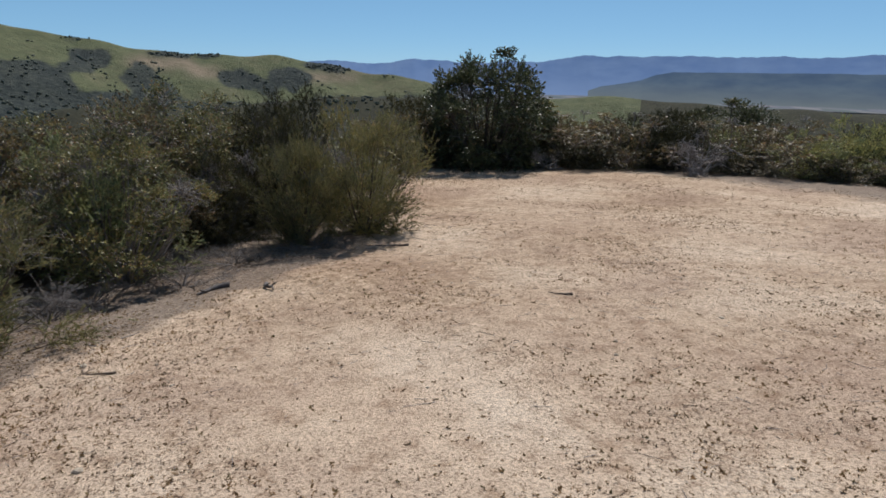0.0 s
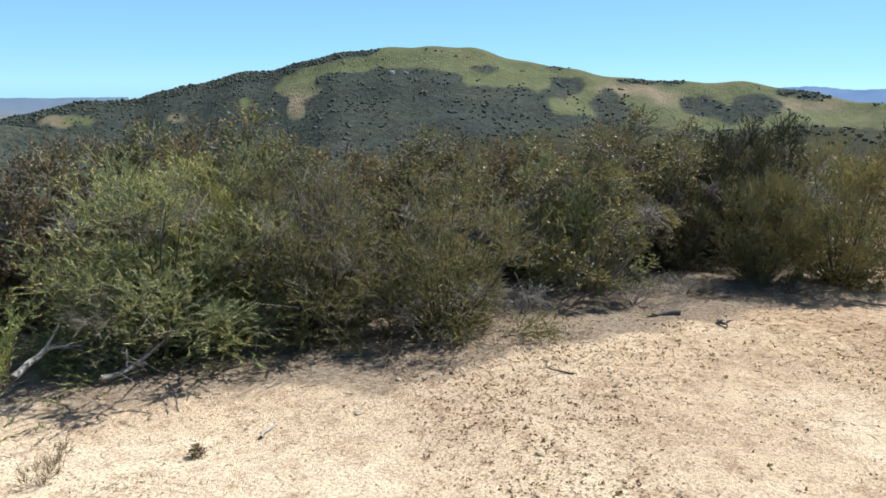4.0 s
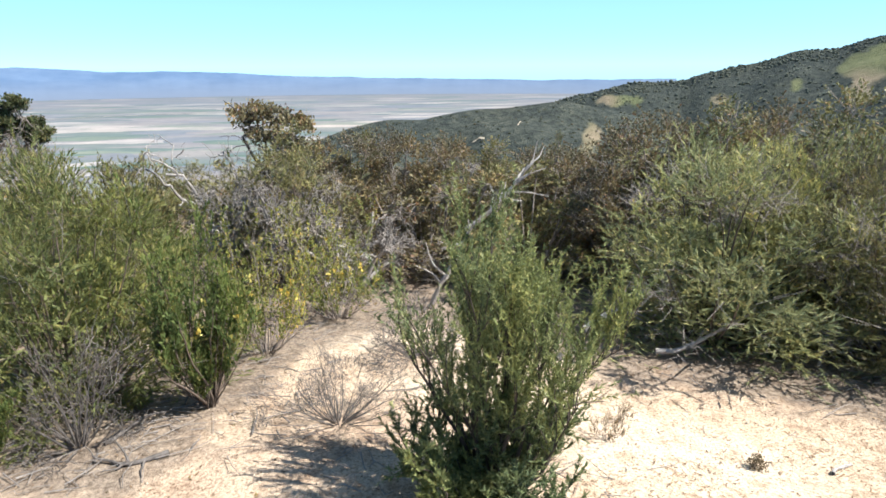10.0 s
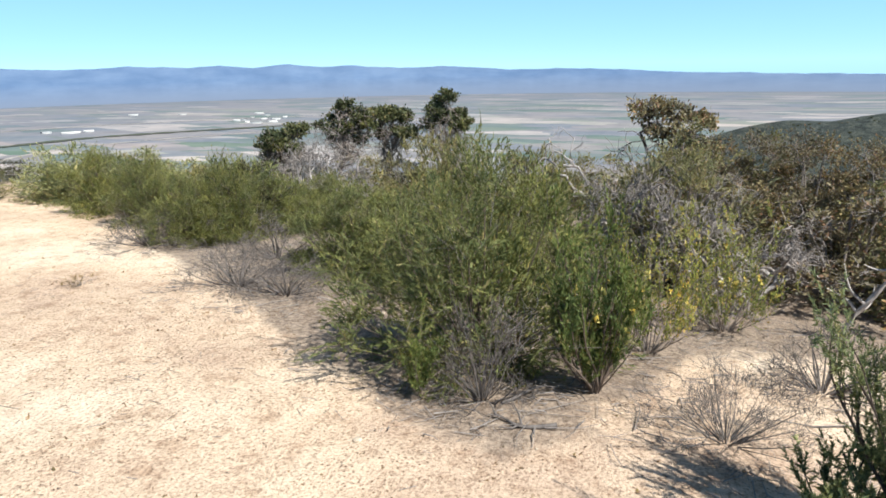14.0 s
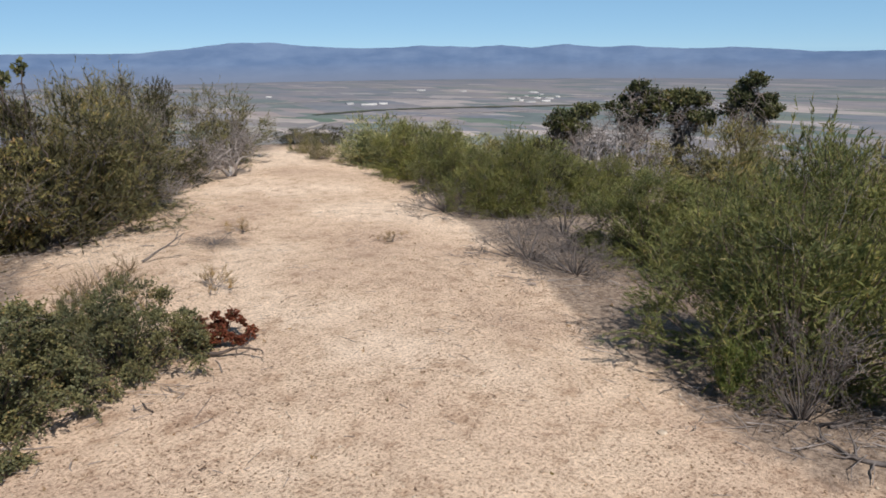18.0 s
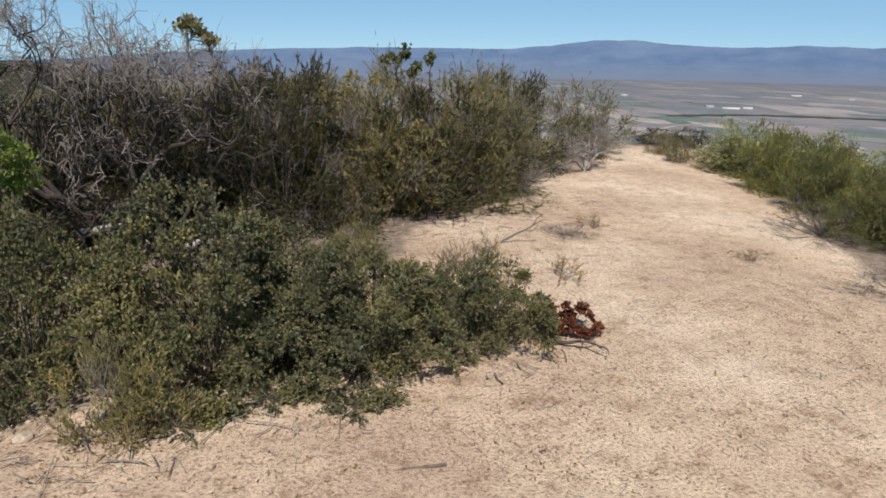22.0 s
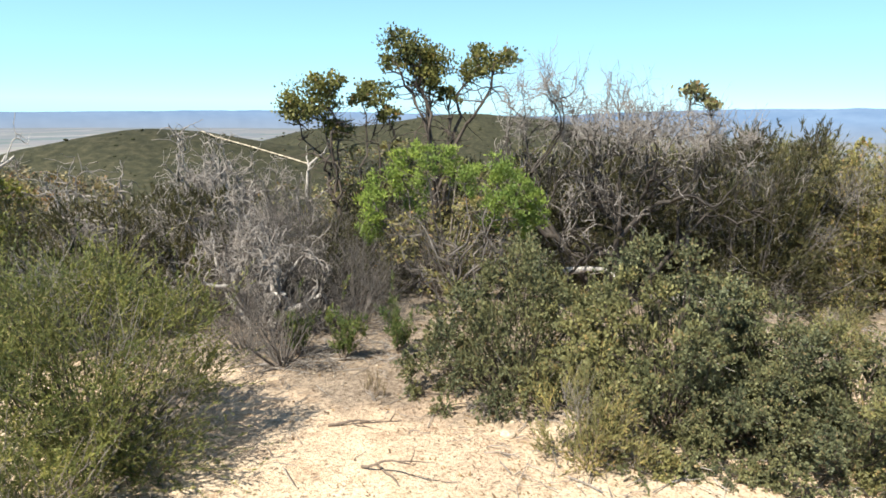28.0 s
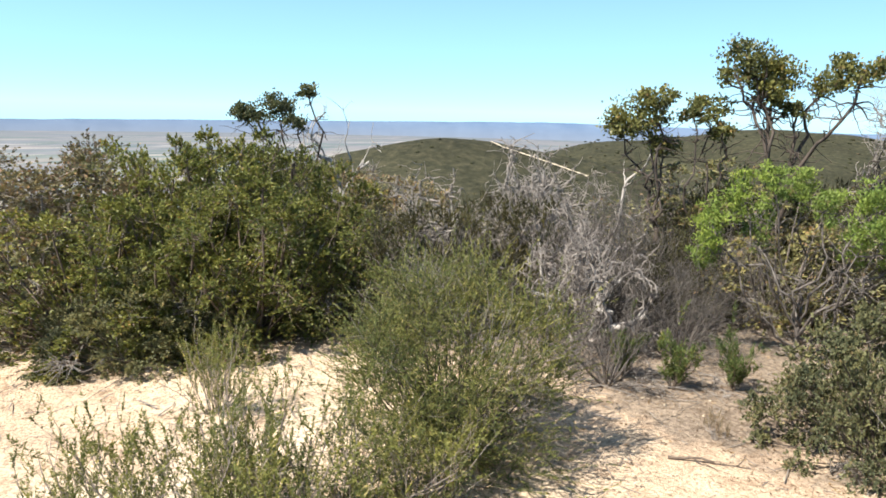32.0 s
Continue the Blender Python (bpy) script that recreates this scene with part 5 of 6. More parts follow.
for az, r, top, w, key in ((64.8, 6.6, -4.0, 1.5, "rusty"), (62.4, 6.3, -3.9, 1.6, "rusty"), (58.5, 6.4, -2.9, 1.8, "manzanita"), (55.5, 6.8, -3.0, 1.6, "rusty"), (51.2, 6.2, -1.9, 1.7, "manzanita"), (47.2, 6.0, -4.0, 1.5, "manzanita"),
                            (40.5, 7.4, -4.6, 1.7, "rusty"), (36.5, 7.0, -3.4, 1.8, "manzanita"), (32.0, 7.6, -3.8, 1.8, "rusty"), (27.5, 8.0, -3.9, 1.9, "manzanita"), (22.8, 8.4, -2.6, 2.0, "rusty"), (19.6, 8.6, -1.6, 1.9, "manzanita"),
                            (16.3, 9.2, -2.4, 1.8, "manzanita"), (70.2, 7.4, -6.4, 1.5, "rusty")):
    stand(key, az, r, top, w, "brown-leaved manzanita bush behind green chamise" if key == "rusty" else "olive manzanita bush with tufted leaves and bare twigs")
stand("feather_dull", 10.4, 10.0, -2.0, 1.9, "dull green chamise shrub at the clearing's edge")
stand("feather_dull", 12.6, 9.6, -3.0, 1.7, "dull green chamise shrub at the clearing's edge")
stand("grey_brush", 48.3, 5.6, -6.0, 1.2, "leafless grey brush among green shrubs")
stand("grey_brush", 45.0, 5.3, -7.0, 1.2, "leafless grey brush among green shrubs")

# ---- the corner with the needle bush and the yellow flowers ----
place("needle", -2.72, 0.3, 1.14, 0.78, "dark green needle-leaved shrub on bare sand")
place("needle_low", -2.66, 0.28, 0.5, 0.82, "dense dark green needle tuft on bare sand")
place("flower", -3.65, -0.92, 0.97, 0.55, "upright leafy shrub with a few yellow flowers")
place("feather_light", -3.9, -1.62, 1.25, 1.6, "big yellow-green chamise shrub by the track")
place("willow", -3.26, -1.72, 0.5, 0.24, "bright green long-leaved herb under a shrub", "herb")
place("flower_thin", -5.4, -0.3, 0.92, 0.9, "thin shrub with yellow flowers and pale stems")
place("flower_thin", -4.6, -0.75, 0.95, 0.8, "thin yellow-flowering shrub with pale stems")
place("dead_bush", -6.5, -0.15, 1.0, 1.5, "grey tangle of dead branches before manzanita")
place("dead_brush", -3.35, -1.42, 0.5, 0.5, "dead grey stems at the foot of a shrub", "brush")
place("dead_bush", -6.7, -1.0, 1.3, 1.6, "low tangle of dead grey branches")
place("grey_brush", -3.4, -0.3, 0.34, 0.75, "low dead grey twigs on the sand", "brush")
place("dead_brush", -4.4, 0.2, 0.4, 0.8, "dead grey brush at the sand's edge", "brush")
place("snag", -8.3, -1.75, 1.35, 0.9, "bare grey manzanita branches", "branches")
for az, r, top, w, key in ((93.5, 7.6, -4.6, 1.3, "manzanita"), (90, 8.2, -5.3, 1.4, "rusty"), (87.2, 8.4, -5.4, 1.3, "manzanita"), (84.6, 8.0, -5.1, 1.4, "rusty"), (80.4, 7.8, -5.6, 1.5, "rusty"), (76.5, 8.2, -6.0, 1.4, "manzanita"), (73.4, 7.8, -6.6, 1.4, "rusty")):
    stand(key, az, r, top, w, "rust-brown manzanita bush with pale limbs" if key == "rusty" else "olive manzanita bush on the slope")
stand("manzanita", 71.3, 8.6, -5.5, 0.5, "small round manzanita top above the scrub")

VALLEY_TREES = dict(leaf=GREEN_LEAF, bark=BARK_PALE, name="round_topped_tree", thick=0.035, leaves=850, leaf_len=0.042, leaf_wid=0.034, bare=34, group="trees above the valley")
def round_top(u, v, wide, high, seed):
    """Small tufts that together make an uneven dome."""
    rng = random.Random(seed)
    out = []
    for k in range(11):
        a = math.pi * (k + 0.5) / 11
        q = rng.uniform(0.35, 1.05)
        out.append((u + math.cos(a) * wide * 1.25 * q, v - high + math.sin(a) * high * q, rng.uniform(0.11, 0.21)))
    return tuple(out)


crooked_tree(-9.9, -6.15, 122, round_top(0.16, 1.55, 0.34, 0.6, 1), 101, label="round-topped dark green tree above the valley", **VALLEY_TREES)
crooked_tree(-10.7, -5.75, 118, round_top(0.12, 1.5, 0.26, 0.5, 2), 102, label="small round-topped dark tree above the valley", **VALLEY_TREES)
crooked_tree(-10.7, -4.65, 113, round_top(0.1, 1.65, 0.3, 0.5, 3), 103, label="round-topped dark tree with pale bare limbs", **VALLEY_TREES)
crooked_tree(-9.35, -6.95, 127, round_top(0.15, 1.15, 0.3, 0.45, 4), 104, label="low dark bushy tree above the valley", **VALLEY_TREES)
crooked_tree(-8.5, -1.2, 96, ((-0.02, 1.6, 0.24), (0.31, 1.53, 0.22), (0.53, 1.42, 0.2), (0.15, 1.36, 0.22), (0.44, 1.2, 0.22)), 105, RUSTY, BARK_DARK, "crooked manzanita with a brown-green top", thick=0.04, leaves=380)

# ---- along the track ----
place("feather_light", -6.5, -5.5, 0.93, 1.3, "low green chamise shrub beside the track")
place("feather_light", -6.6, -6.9, 0.85, 1.1, "low green chamise shrub beside the track")
place("dead_bush", -8.3, -5.5, 1.15, 1.6, "grey tangle of dead limbs above the valley")
place("dead_brush", -5.75, -4.4, 0.36, 1.1, "flat dead grey brush beside the track", "brush")
place("dead_brush", -4.65, -3.5, 0.32, 0.9, "flat dead grey brush beside the track", "brush")
place("dead_brush", -4.75, -4.05, 0.37, 1.0, "flat dead grey brush beside the track", "brush")
place("dead_brush", -5.6, -5.9, 0.36, 1.1, "dead grey twigs beside the track", "brush")
place("feather_dark", -1.5, -7.45, 1.52, 1.6, "dark grey-green chamise shrub beside the track")
place("feather_dark", -3.85, -10.6, 1.5, 1.7, "dense green chamise shrub beside the track")
stand("feather_dark", 154.4, 12.0, -2.7, 1.8, "dense green chamise shrub beside the track")
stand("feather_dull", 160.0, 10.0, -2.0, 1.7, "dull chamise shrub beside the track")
stand("feather_dark", 164.3, 8.2, -1.9, 1.6, "grey-green chamise shrub with dead twigs beside the track")
for az, r, top, w in ((148.2, 14.5, -6.1, 1.2), (145.8, 15.0, -5.9, 1.2), (141.0, 12.4, -6.1, 1.9), (138.0, 11.6, -5.8, 1.9), (134.2, 10.6, -7.0, 1.8), (130.0, 9.6, -7.0, 1.6)):
    stand("far_feather" if az < 142 else "far_dull", az, r, top, w, "low green shrub along the track")
place("dead_bush", -4.95, -9.7, 0.8, 1.1, "bare whitish dead bush at the track's edge")
place("broom", -6.95, -10.3, 0.45, 0.65, "small round green bush on the track")
place("broom", -7.2, -11.2, 0.4, 0.6, "small round green bush at the track's end")
place("far_feather", -7.5, -9.4, 0.85, 1.5, "low green shrub at the track's end")
place("feather_light", -6.9, -7.9, 0.85, 1.3, "low green shrub along the track")

# ---- the low leafy mounds and the crooked trees ----
place("mat", 0.05, -3.92, 0.86, 1.32, "low mound of dark green leafy shrub on sand")
place("mat", 0.84, -4.02, 0.82, 1.15, "low olive leafy shrub mound on sand")
place("mat", -0.38, -3.86, 0.66, 0.95, "low mound of green leafy shrub on sand")
place("mat", -0.72, -3.8, 0.58, 1.1, "low spreading green leafy shrub on sand")
place("mat", -1.35, -3.95, 0.45, 0.85, "low spreading leafy shrub by the track")
place("red", -1.87, -3.98, 0.16, 0.36, "dry dark red leafy twigs by the track", "twigs")
place("broom", 0.3, -3.3, 0.42, 0.5, "small dark olive broom bush before a leafy mound")
place("broom", -0.95, -5.67, 0.3, 0.45, "small yellow-green tuft on sand")
place("mat", -1.11, -4.84, 0.2, 0.22, "small dark leafy sprig on sand")
place("mat", -1.3, -4.45, 0.3, 0.25, "small dark leafy sprig on sand")
place("tuft", -1.72, -5.3, 0.24, 0.5, "spreading grey-green grass tuft on sand", "grass", "grass tufts")
place("tuft", -1.5, -5.15, 0.2, 0.4, "spreading grey-green grass tuft on sand", "grass", "grass tufts")
place("dead_brush", -2.9, -6.1, 0.09, 0.55, "flat dark dead twigs on the track", "brush")
crooked_tree(1.69, -5.18, 195, ((-0.54, 0.9, 0.11), (-0.42, 1.06, 0.11), (-0.24, 1.14, 0.1), (-0.08, 1.12, 0.1), (0.12, 1.06, 0.1), (0.32, 1.04, 0.12), (0.46, 1.0, 0.11), (0.6, 0.86, 0.1), (-0.6, 0.72, 0.1), (0.28, 0.8, 0.09), (-0.3, 0.86, 0.1), (0.5, 0.74, 0.09)), 112, BRIGHT_LEAF, DEAD_DARK,
             "bright green shrub on bare grey stems", name="bright_green_shrub", thick=0.016, leaves=4200, leaf_len=0.03, leaf_wid=0.01, fork=0.2, bare=16, tall=1.8, category="shrub")
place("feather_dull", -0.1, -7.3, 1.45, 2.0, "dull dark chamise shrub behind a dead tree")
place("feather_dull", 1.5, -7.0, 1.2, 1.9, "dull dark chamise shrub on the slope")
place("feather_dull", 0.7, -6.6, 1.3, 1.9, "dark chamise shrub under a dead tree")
place("dead_tree", 0.62, -6.14, 1.93, 2.1, "dead grey tree with many bare twisted twigs", "tree")
crooked_tree(3.27, -6.24, 211, ((-0.3, 1.7, 0.26), (-0.43, 1.57, 0.16), (-0.06, 1.44, 0.16), (-0.14, 1.86, 0.15)), 106, TOP_LEAF, BARK_DARK, "crooked manzanita tree with a leafy top", leaves=1000, leaf_len=0.034, leaf_wid=0.026)
crooked_tree(2.89, -6.46, 207, ((-0.13, 1.78, 0.19), (-0.26, 1.7, 0.12), (0.0, 1.57, 0.13)), 107, TOP_LEAF, BARK_DARK, "slender crooked manzanita tree with small tufts", leaves=1000, leaf_len=0.034, leaf_wid=0.026, thick=0.024)
crooked_tree(2.5, -6.62, 204, ((-0.28, 2.21, 0.22), (-0.04, 2.06, 0.25), (-0.36, 2.06, 0.14), (0.54, 2.07, 0.22), (0.36, 1.99, 0.16), (0.17, 1.76, 0.13), (-0.07, 1.91, 0.18)), 108, TOP_LEAF, BARK_DARK,
             "tall crooked manzanita tree with leafy tufts", leaves=1000, leaf_len=0.034, leaf_wid=0.026, thick=0.038, bare=14)
crooked_tree(0.1, -6.3, 182, ((-0.09, 1.69, 0.15), (0.03, 1.63, 0.11)), 109, MANZANITA, DEAD_DARK, "thin crooked manzanita with a small tuft", thick=0.022)
crooked_tree(6.54, -4.55, 237, ((-0.66, 1.75, 0.2), (-0.4, 1.85, 0.2), (-0.07, 2.0, 0.13), (-0.16, 1.67, 0.14), (-0.81, 1.78, 0.11)), 110, GREEN_LEAF, BARK_DARK, "leaning manzanita tree with dark leaves", leaves=1000, leaf_len=0.034, leaf_wid=0.026)
crooked_tree(-1.7, -7.2, 167, ((-0.07, 1.6, 0.1), (-0.15, 1.52, 0.09), (0.22, 1.52, 0.07), (0.04, 1.45, 0.1)), 111, GREEN_LEAF, BARK_DARK, "thin dark manzanita rising over the scrub", thick=0.02)
stand("dead_bush", 224.5, 6.8, -1.9, 2.2, "dead grey bush of twisted bare branches")
stand("dead_bush", 219.5, 6.5, -2.4, 1.7, "dead grey bush beside another one")
for az, r, top, w in ((213.5, 5.6, -9.5, 1.1), (217.0, 5.2, -11.5, 1.1), (210.5, 5.0, -10.5, 0.9)):
    stand("grey_brush", az, r, top, w, "mound of leafless grey brush on the slope")
place("grey_brush", 4.25, -5.25, 0.9, 1.6, "mound of leafless grey brush under a dead bush")
place("snag", 6.4, -4.76, 1.9, 1.0, "bare dead twig tree beside a leaning manzanita", "tree")
place("wispy", 2.24, -2.5, 0.96, 1.2, "wispy grey-green shrub on bare sand")
place("sprig", 2.17, -1.2, 0.62, 0.7, "thin grey-green sprigs rising from sand", group="sprigs on the sand")
place("sprig", 1.98, -1.42, 0.66, 0.7, "thin grey-green sprigs with pale stems", group="sprigs on the sand")
place("sprig", 1.98, -1.72, 0.6, 0.75, "thin grey-green sprigs beside a wispy shrub", group="sprigs on the sand")
place("sprig", 1.85, -1.95, 0.45, 0.6, "low grey-green sprigs beside a wispy shrub", group="sprigs on the sand")
for gx, gy, gh, gw in ((1.8, -1.35, 0.5, 0.5), (2.3, -1.5, 0.66, 0.5)):
    place("sprig", gx, gy, gh, gw, "thin grey-green sprigs rising from sand", group="sprigs on the sand")
place("sprig", 2.4, -1.0, 0.5, 0.5, "low thin grey-green sprigs on sand", group="sprigs on the sand")
place("mat", 4.5, -1.9, 0.55, 1.2, "low grey-green leafy shrub on sand")
place("sprig", 3.3, -1.85, 0.57, 0.45, "grey-green upright sprigs on sand")
for az, r, top, w, key in ((258.5, 6.4, -3.2, 1.9, "rusty"), (254, 7.0, -2.4, 1.6, "rusty"), (250, 6.6, -2.4, 1.6, "dense"), (245.5, 6.4, -1.9, 1.6, "dense"), (242.2, 6.3, -1.8, 1.5, "dense"), (239.2, 6.6, -3.6, 1.5, "dense"), (248.5, 5.6, -5.2, 1.7, "dense"), (243.5, 5.4, -5.2, 1.6, "dense"),
                            (254.5, 5.5, -6.8, 1.6, "dense"), (238.5, 5.6, -6.4, 1.4, "dense"), (235, 6.6, -5.6, 1.3, "manzanita")):
    stand(key, az, r, top, w, "rust-tinted manzanita bush behind leafy shrubs" if key == "rusty" else "olive manzanita bush beside leafy shrubs" if key == "manzanita" else "dense olive-green leafy shrub with tufted twigs")
place("willow", 1.91, -3.97, 0.5, 0.26, "yellow-green upright herb among dead stems", "herb")
place("willow", 2.2, -3.9, 0.45, 0.24, "yellow-green upright herb among dead stems", "herb")
place("willow", 1.68, -4.24, 0.5, 0.24, "yellow-green upright herb among dead stems", "herb")
place("dead_brush", 2.55, -3.85, 0.55, 0.5, "dark dead stems beside herbs", "brush")
place("dead_brush", 2.2, -3.75, 0.5, 0.6, "dead grey stems by a shrub", "brush")
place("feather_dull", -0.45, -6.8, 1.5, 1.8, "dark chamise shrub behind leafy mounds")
place("feather_dark", -2.7, -8.1, 1.4, 2.0, "dark green chamise shrub")


for gx, gy, gh, gw in ((-3.35, -6.45, 0.12, 0.4), (-2.3, -4.9, 0.16, 0.35), (-1.75, -4.75, 0.2, 0.3), (-4.2, -5.2, 0.1, 0.3), (1.45, -3.5, 0.16, 0.14), (-4.1, 2.62, 0.1, 0.12), (-3.2, 0.95, 0.14, 0.16), (-3.4, 1.1, 0.12, 0.14)):
    place("tuft", gx, gy, gh, gw, "small dry grass tuft on sandy soil", "grass", "grass tufts")

# ---- the scrub that closes the view on the slopes ----
def scrub_belt(seed, count, az0, az1, r0, r1, top0, top1, kinds, wide=(1.2, 2.0)):
    """Shrubs set at random in a part of a ring; top: the angle under the horizon at which their tops show."""
    rng = random.Random(seed)
    words = {"grey_brush": "grey leafless brush among the scrub", "far_dull": "dull dark chamise shrub in the scrub", "far_feather": "green chamise shrub in the hillside scrub", "far_dark": "dull grey-green chamise shrub in the scrub", "far_manzanita": "olive manzanita bush in the hillside scrub",
             "far_rusty": "rust-brown manzanita bush in the scrub", "dead_bush": "dead grey bush among the scrub", "feather_light": "fresh green chamise shrub in the scrub"}
    for i in range(count):
        a = radians(az0 + (az1 - az0) * (i + rng.uniform(0.1, 0.9)) / count)
        r = r0 + (r1 - r0) * rng.random()
        x, y = -math.sin(a) * r, math.cos(a) * r
        top = 1.5 - (r - 0.4) * math.tan(radians(rng.uniform(top0, top1)))
        key = rng.choice(kinds)
        h = min(max(top - ground_z(x, y), 0.45), 2.2)
        place(key, x, y, h, rng.uniform(*wide) * (0.6 + 0.25 * h), words[key], "shrub", "hillside scrub")


scrub_belt(1, 16, -22, 4, 15.8, 17.2, 2.7, 4.4, ("far_dull", "far_dull", "far_manzanita", "far_rusty"), (2.0, 3.0))
scrub_belt(21, 11, -42, -22, 15.6, 17.0, 3.2, 5.0, ("far_feather", "far_rusty", "far_feather", "far_dull"), (2.0, 3.0))
stand("oak", -23.5, 24.0, -2.3, 4.2, "dark rounded tree beyond the clearing", "tree")
stand("oak", -35.0, 25.0, -3.7, 3.6, "dark rounded tree beyond the clearing", "tree")
scrub_belt(15, 14, -40, 0, 15.2, 15.8, 5.5, 6.8, ("far_dull", "far_dull", "far_rusty"), (1.6, 2.6))
scrub_belt(2, 9, 3, 24, 9.5, 13, 4.0, 6.0, ("far_dark", "far_manzanita", "far_feather"))
scrub_belt(3, 14, 24, 68, 7.0, 10, 4.0, 6.5, ("far_manzanita", "far_dark", "far_feather", "far_rusty"))
scrub_belt(4, 12, 66, 100, 6.6, 9.5, 7.0, 9.0, ("far_rusty", "far_manzanita", "far_dark"))
scrub_belt(5, 12, 98, 134, 8.5, 12, 5.5, 8.0, ("far_dark", "far_dull", "far_manzanita"))
scrub_belt(11, 5, 106, 122, 5.8, 7.0, 9.0, 11.0, ("feather_light",))
scrub_belt(12, 6, 122, 137, 7.0, 10.5, 7.0, 9.0, ("feather_light",), (1.2, 1.8))
scrub_belt(6, 6, 134, 143, 11.5, 14, 5.5, 8.0, ("far_feather", "far_dark"), (1.2, 1.6))
scrub_belt(7, 13, 165, 190, 7.2, 10, 2.0, 3.6, ("far_dull", "far_dark", "far_dull", "far_manzanita"))
scrub_belt(8, 16, 182, 208, 6.2, 9.5, 3.0, 5.5, ("far_dull", "far_dull", "far_manzanita"))
scrub_belt(13, 8, 204, 234, 7.4, 9.5, 8.0, 10.0, ("far_dark", "dead_bush", "far_manzanita"))
scrub_belt(14, 14, 203, 229, 5.0, 7.0, 6.0, 10.0, ("grey_brush", "grey_brush", "far_dull", "dead_bush"), (1.2, 1.8))
scrub_belt(9, 10, 228, 262, 6.0, 9.5, 3.5, 6.5, ("far_manzanita", "far_dark", "far_rusty"))


# ---- what lies on the soil ----
def open_soil(rng, n, r_lo=0.5, r_hi=9.0):
    az = rng.uniform(-60, 300, n)
    r = np.sqrt(rng.uniform(r_lo ** 2, r_hi ** 2, n))
    x, y = -np.sin(np.radians(az)) * r, np.cos(np.radians(az)) * r
    return x, y, az, r


def dried_weeds():
    """Small dark dried plants, thick in patches of the clearing."""
    rng = np.random.default_rng(51)
    n = 150000
    clear = rng.uniform(0, 1, n) < 0.72
    az = np.where(clear, rng.uniform(-62, 45, n), rng.uniform(45, 298, n))
    r = 0.6 + 13.5 * rng.uniform(0, 1, n) ** 0.75
    x, y = -np.sin(np.radians(az)) * r, np.cos(np.radians(az)) * r
    thick = wave(x, y, 0.9) + 0.7 * wave(x + 3, y, 2.7) + 0.4 * wave(x, y - 5, 7.0)
    keep = rng.uniform(0, 1, n) < np.clip(0.4 + 0.4 * thick, 0.06, 1) * np.where(clear, 1.0, 0.5)
    x, y = x[keep][:56000], y[keep][:56000]
    at = np.stack([x, y, land_z(x, y)], -1)
    n = len(at)
    size = np.minimum(rng.gamma(2.0, 0.0036, n) + 0.005, 0.022)
    each = 3
    s = np.repeat(size, each)[:, None]
    c = np.repeat(at, each, 0) + rng.normal(0, 0.5, (n * each, 3)) * s * np.array([1, 1, 0.05])
    d = rng.normal(0, 1, (n * each, 3)) * np.array([1, 1, 0.4]) + np.array([0, 0, 0.6])
    v, f = slivers(rng, c, unit(d), 1.0, 0.75, 0.2)
    v = np.repeat(c, 3, 0) + (v - np.repeat(c, 3, 0)) * np.repeat(s, 3, 0)
    return tagged(new("dried_weeds", mesh_from("dried_weeds", v, f, WEED)), "small dark dried weeds on sandy soil", "weeds", kind="stuff")


def straw_litter():
    """Bits of straw and broken twigs lying flat."""
    rng = np.random.default_rng(52)
    x, y, az, r = open_soil(rng, 14000, 0.6, 9)
    keep = rng.uniform(0, 1, len(x)) < 0.25 + 0.25 * wave(x, y, 1.3) + 0.3 * (r > 3.5)
    x, y = x[keep][:6000], y[keep][:6000]
    at = np.stack([x, y, land_z(x, y) + 0.004], -1)
    n = len(at)
    d = rng.normal(0, 1, (n, 3)) * np.array([1, 1, 0.06])
    p = wander(rng, at, d, rng.gamma(2, 0.02, n) + 0.01, 4, 0.15)
    p[..., 2] = land_z(p[..., 0].ravel(), p[..., 1].ravel()).reshape(n, 4) + 0.004
    return tagged(new("straw_litter", mesh_from("straw_litter", *tubes(p[:, ::3], np.full((n, 2), 0.0016), 3), DEAD_TWIG)), "bits of straw and dead twigs on the soil", "litter", kind="stuff")


def dry_flecks():
    """Small flat bits of dead leaf and straw, thick in patches."""
    rng = np.random.default_rng(57)
    x, y, az, r = open_soil(rng, 260000, 0.7, 7.0)
    thick = 0.32 + 0.3 * wave(x, y, 1.1) + 0.25 * wave(x + 2, y, 3.3) + 0.15 * wave(x, y + 4, 8.0) + 0.15 * ((az > 15) & (az < 75)) - 0.22 * (az > 105)
    keep = rng.uniform(0, 1, len(x)) < np.clip(thick, 0.04, 0.9)
    x, y = x[keep][:90000], y[keep][:90000]
    at = np.stack([x, y, land_z(x, y) + 0.006], -1)
    d = rng.normal(0, 1, (len(at), 3)) * np.array([1, 1, 0.1])
    side = unit(np.cross(d, np.array([0, 0, 1.0]) + rng.normal(0, 0.35, d.shape))) * rng.uniform(0.0012, 0.0042, len(at))[:, None]
    v = np.stack([at - side, at + side, at + unit(d) * rng.uniform(0.008, 0.032, len(at))[:, None]], 1).reshape(-1, 3)
    return tagged(new("leaf_litter", mesh_from("leaf_litter", v, np.arange(len(v)).reshape(-1, 3), FLECK)), "small brown bits of dead leaf and straw on the sand", "litter", kind="stuff")


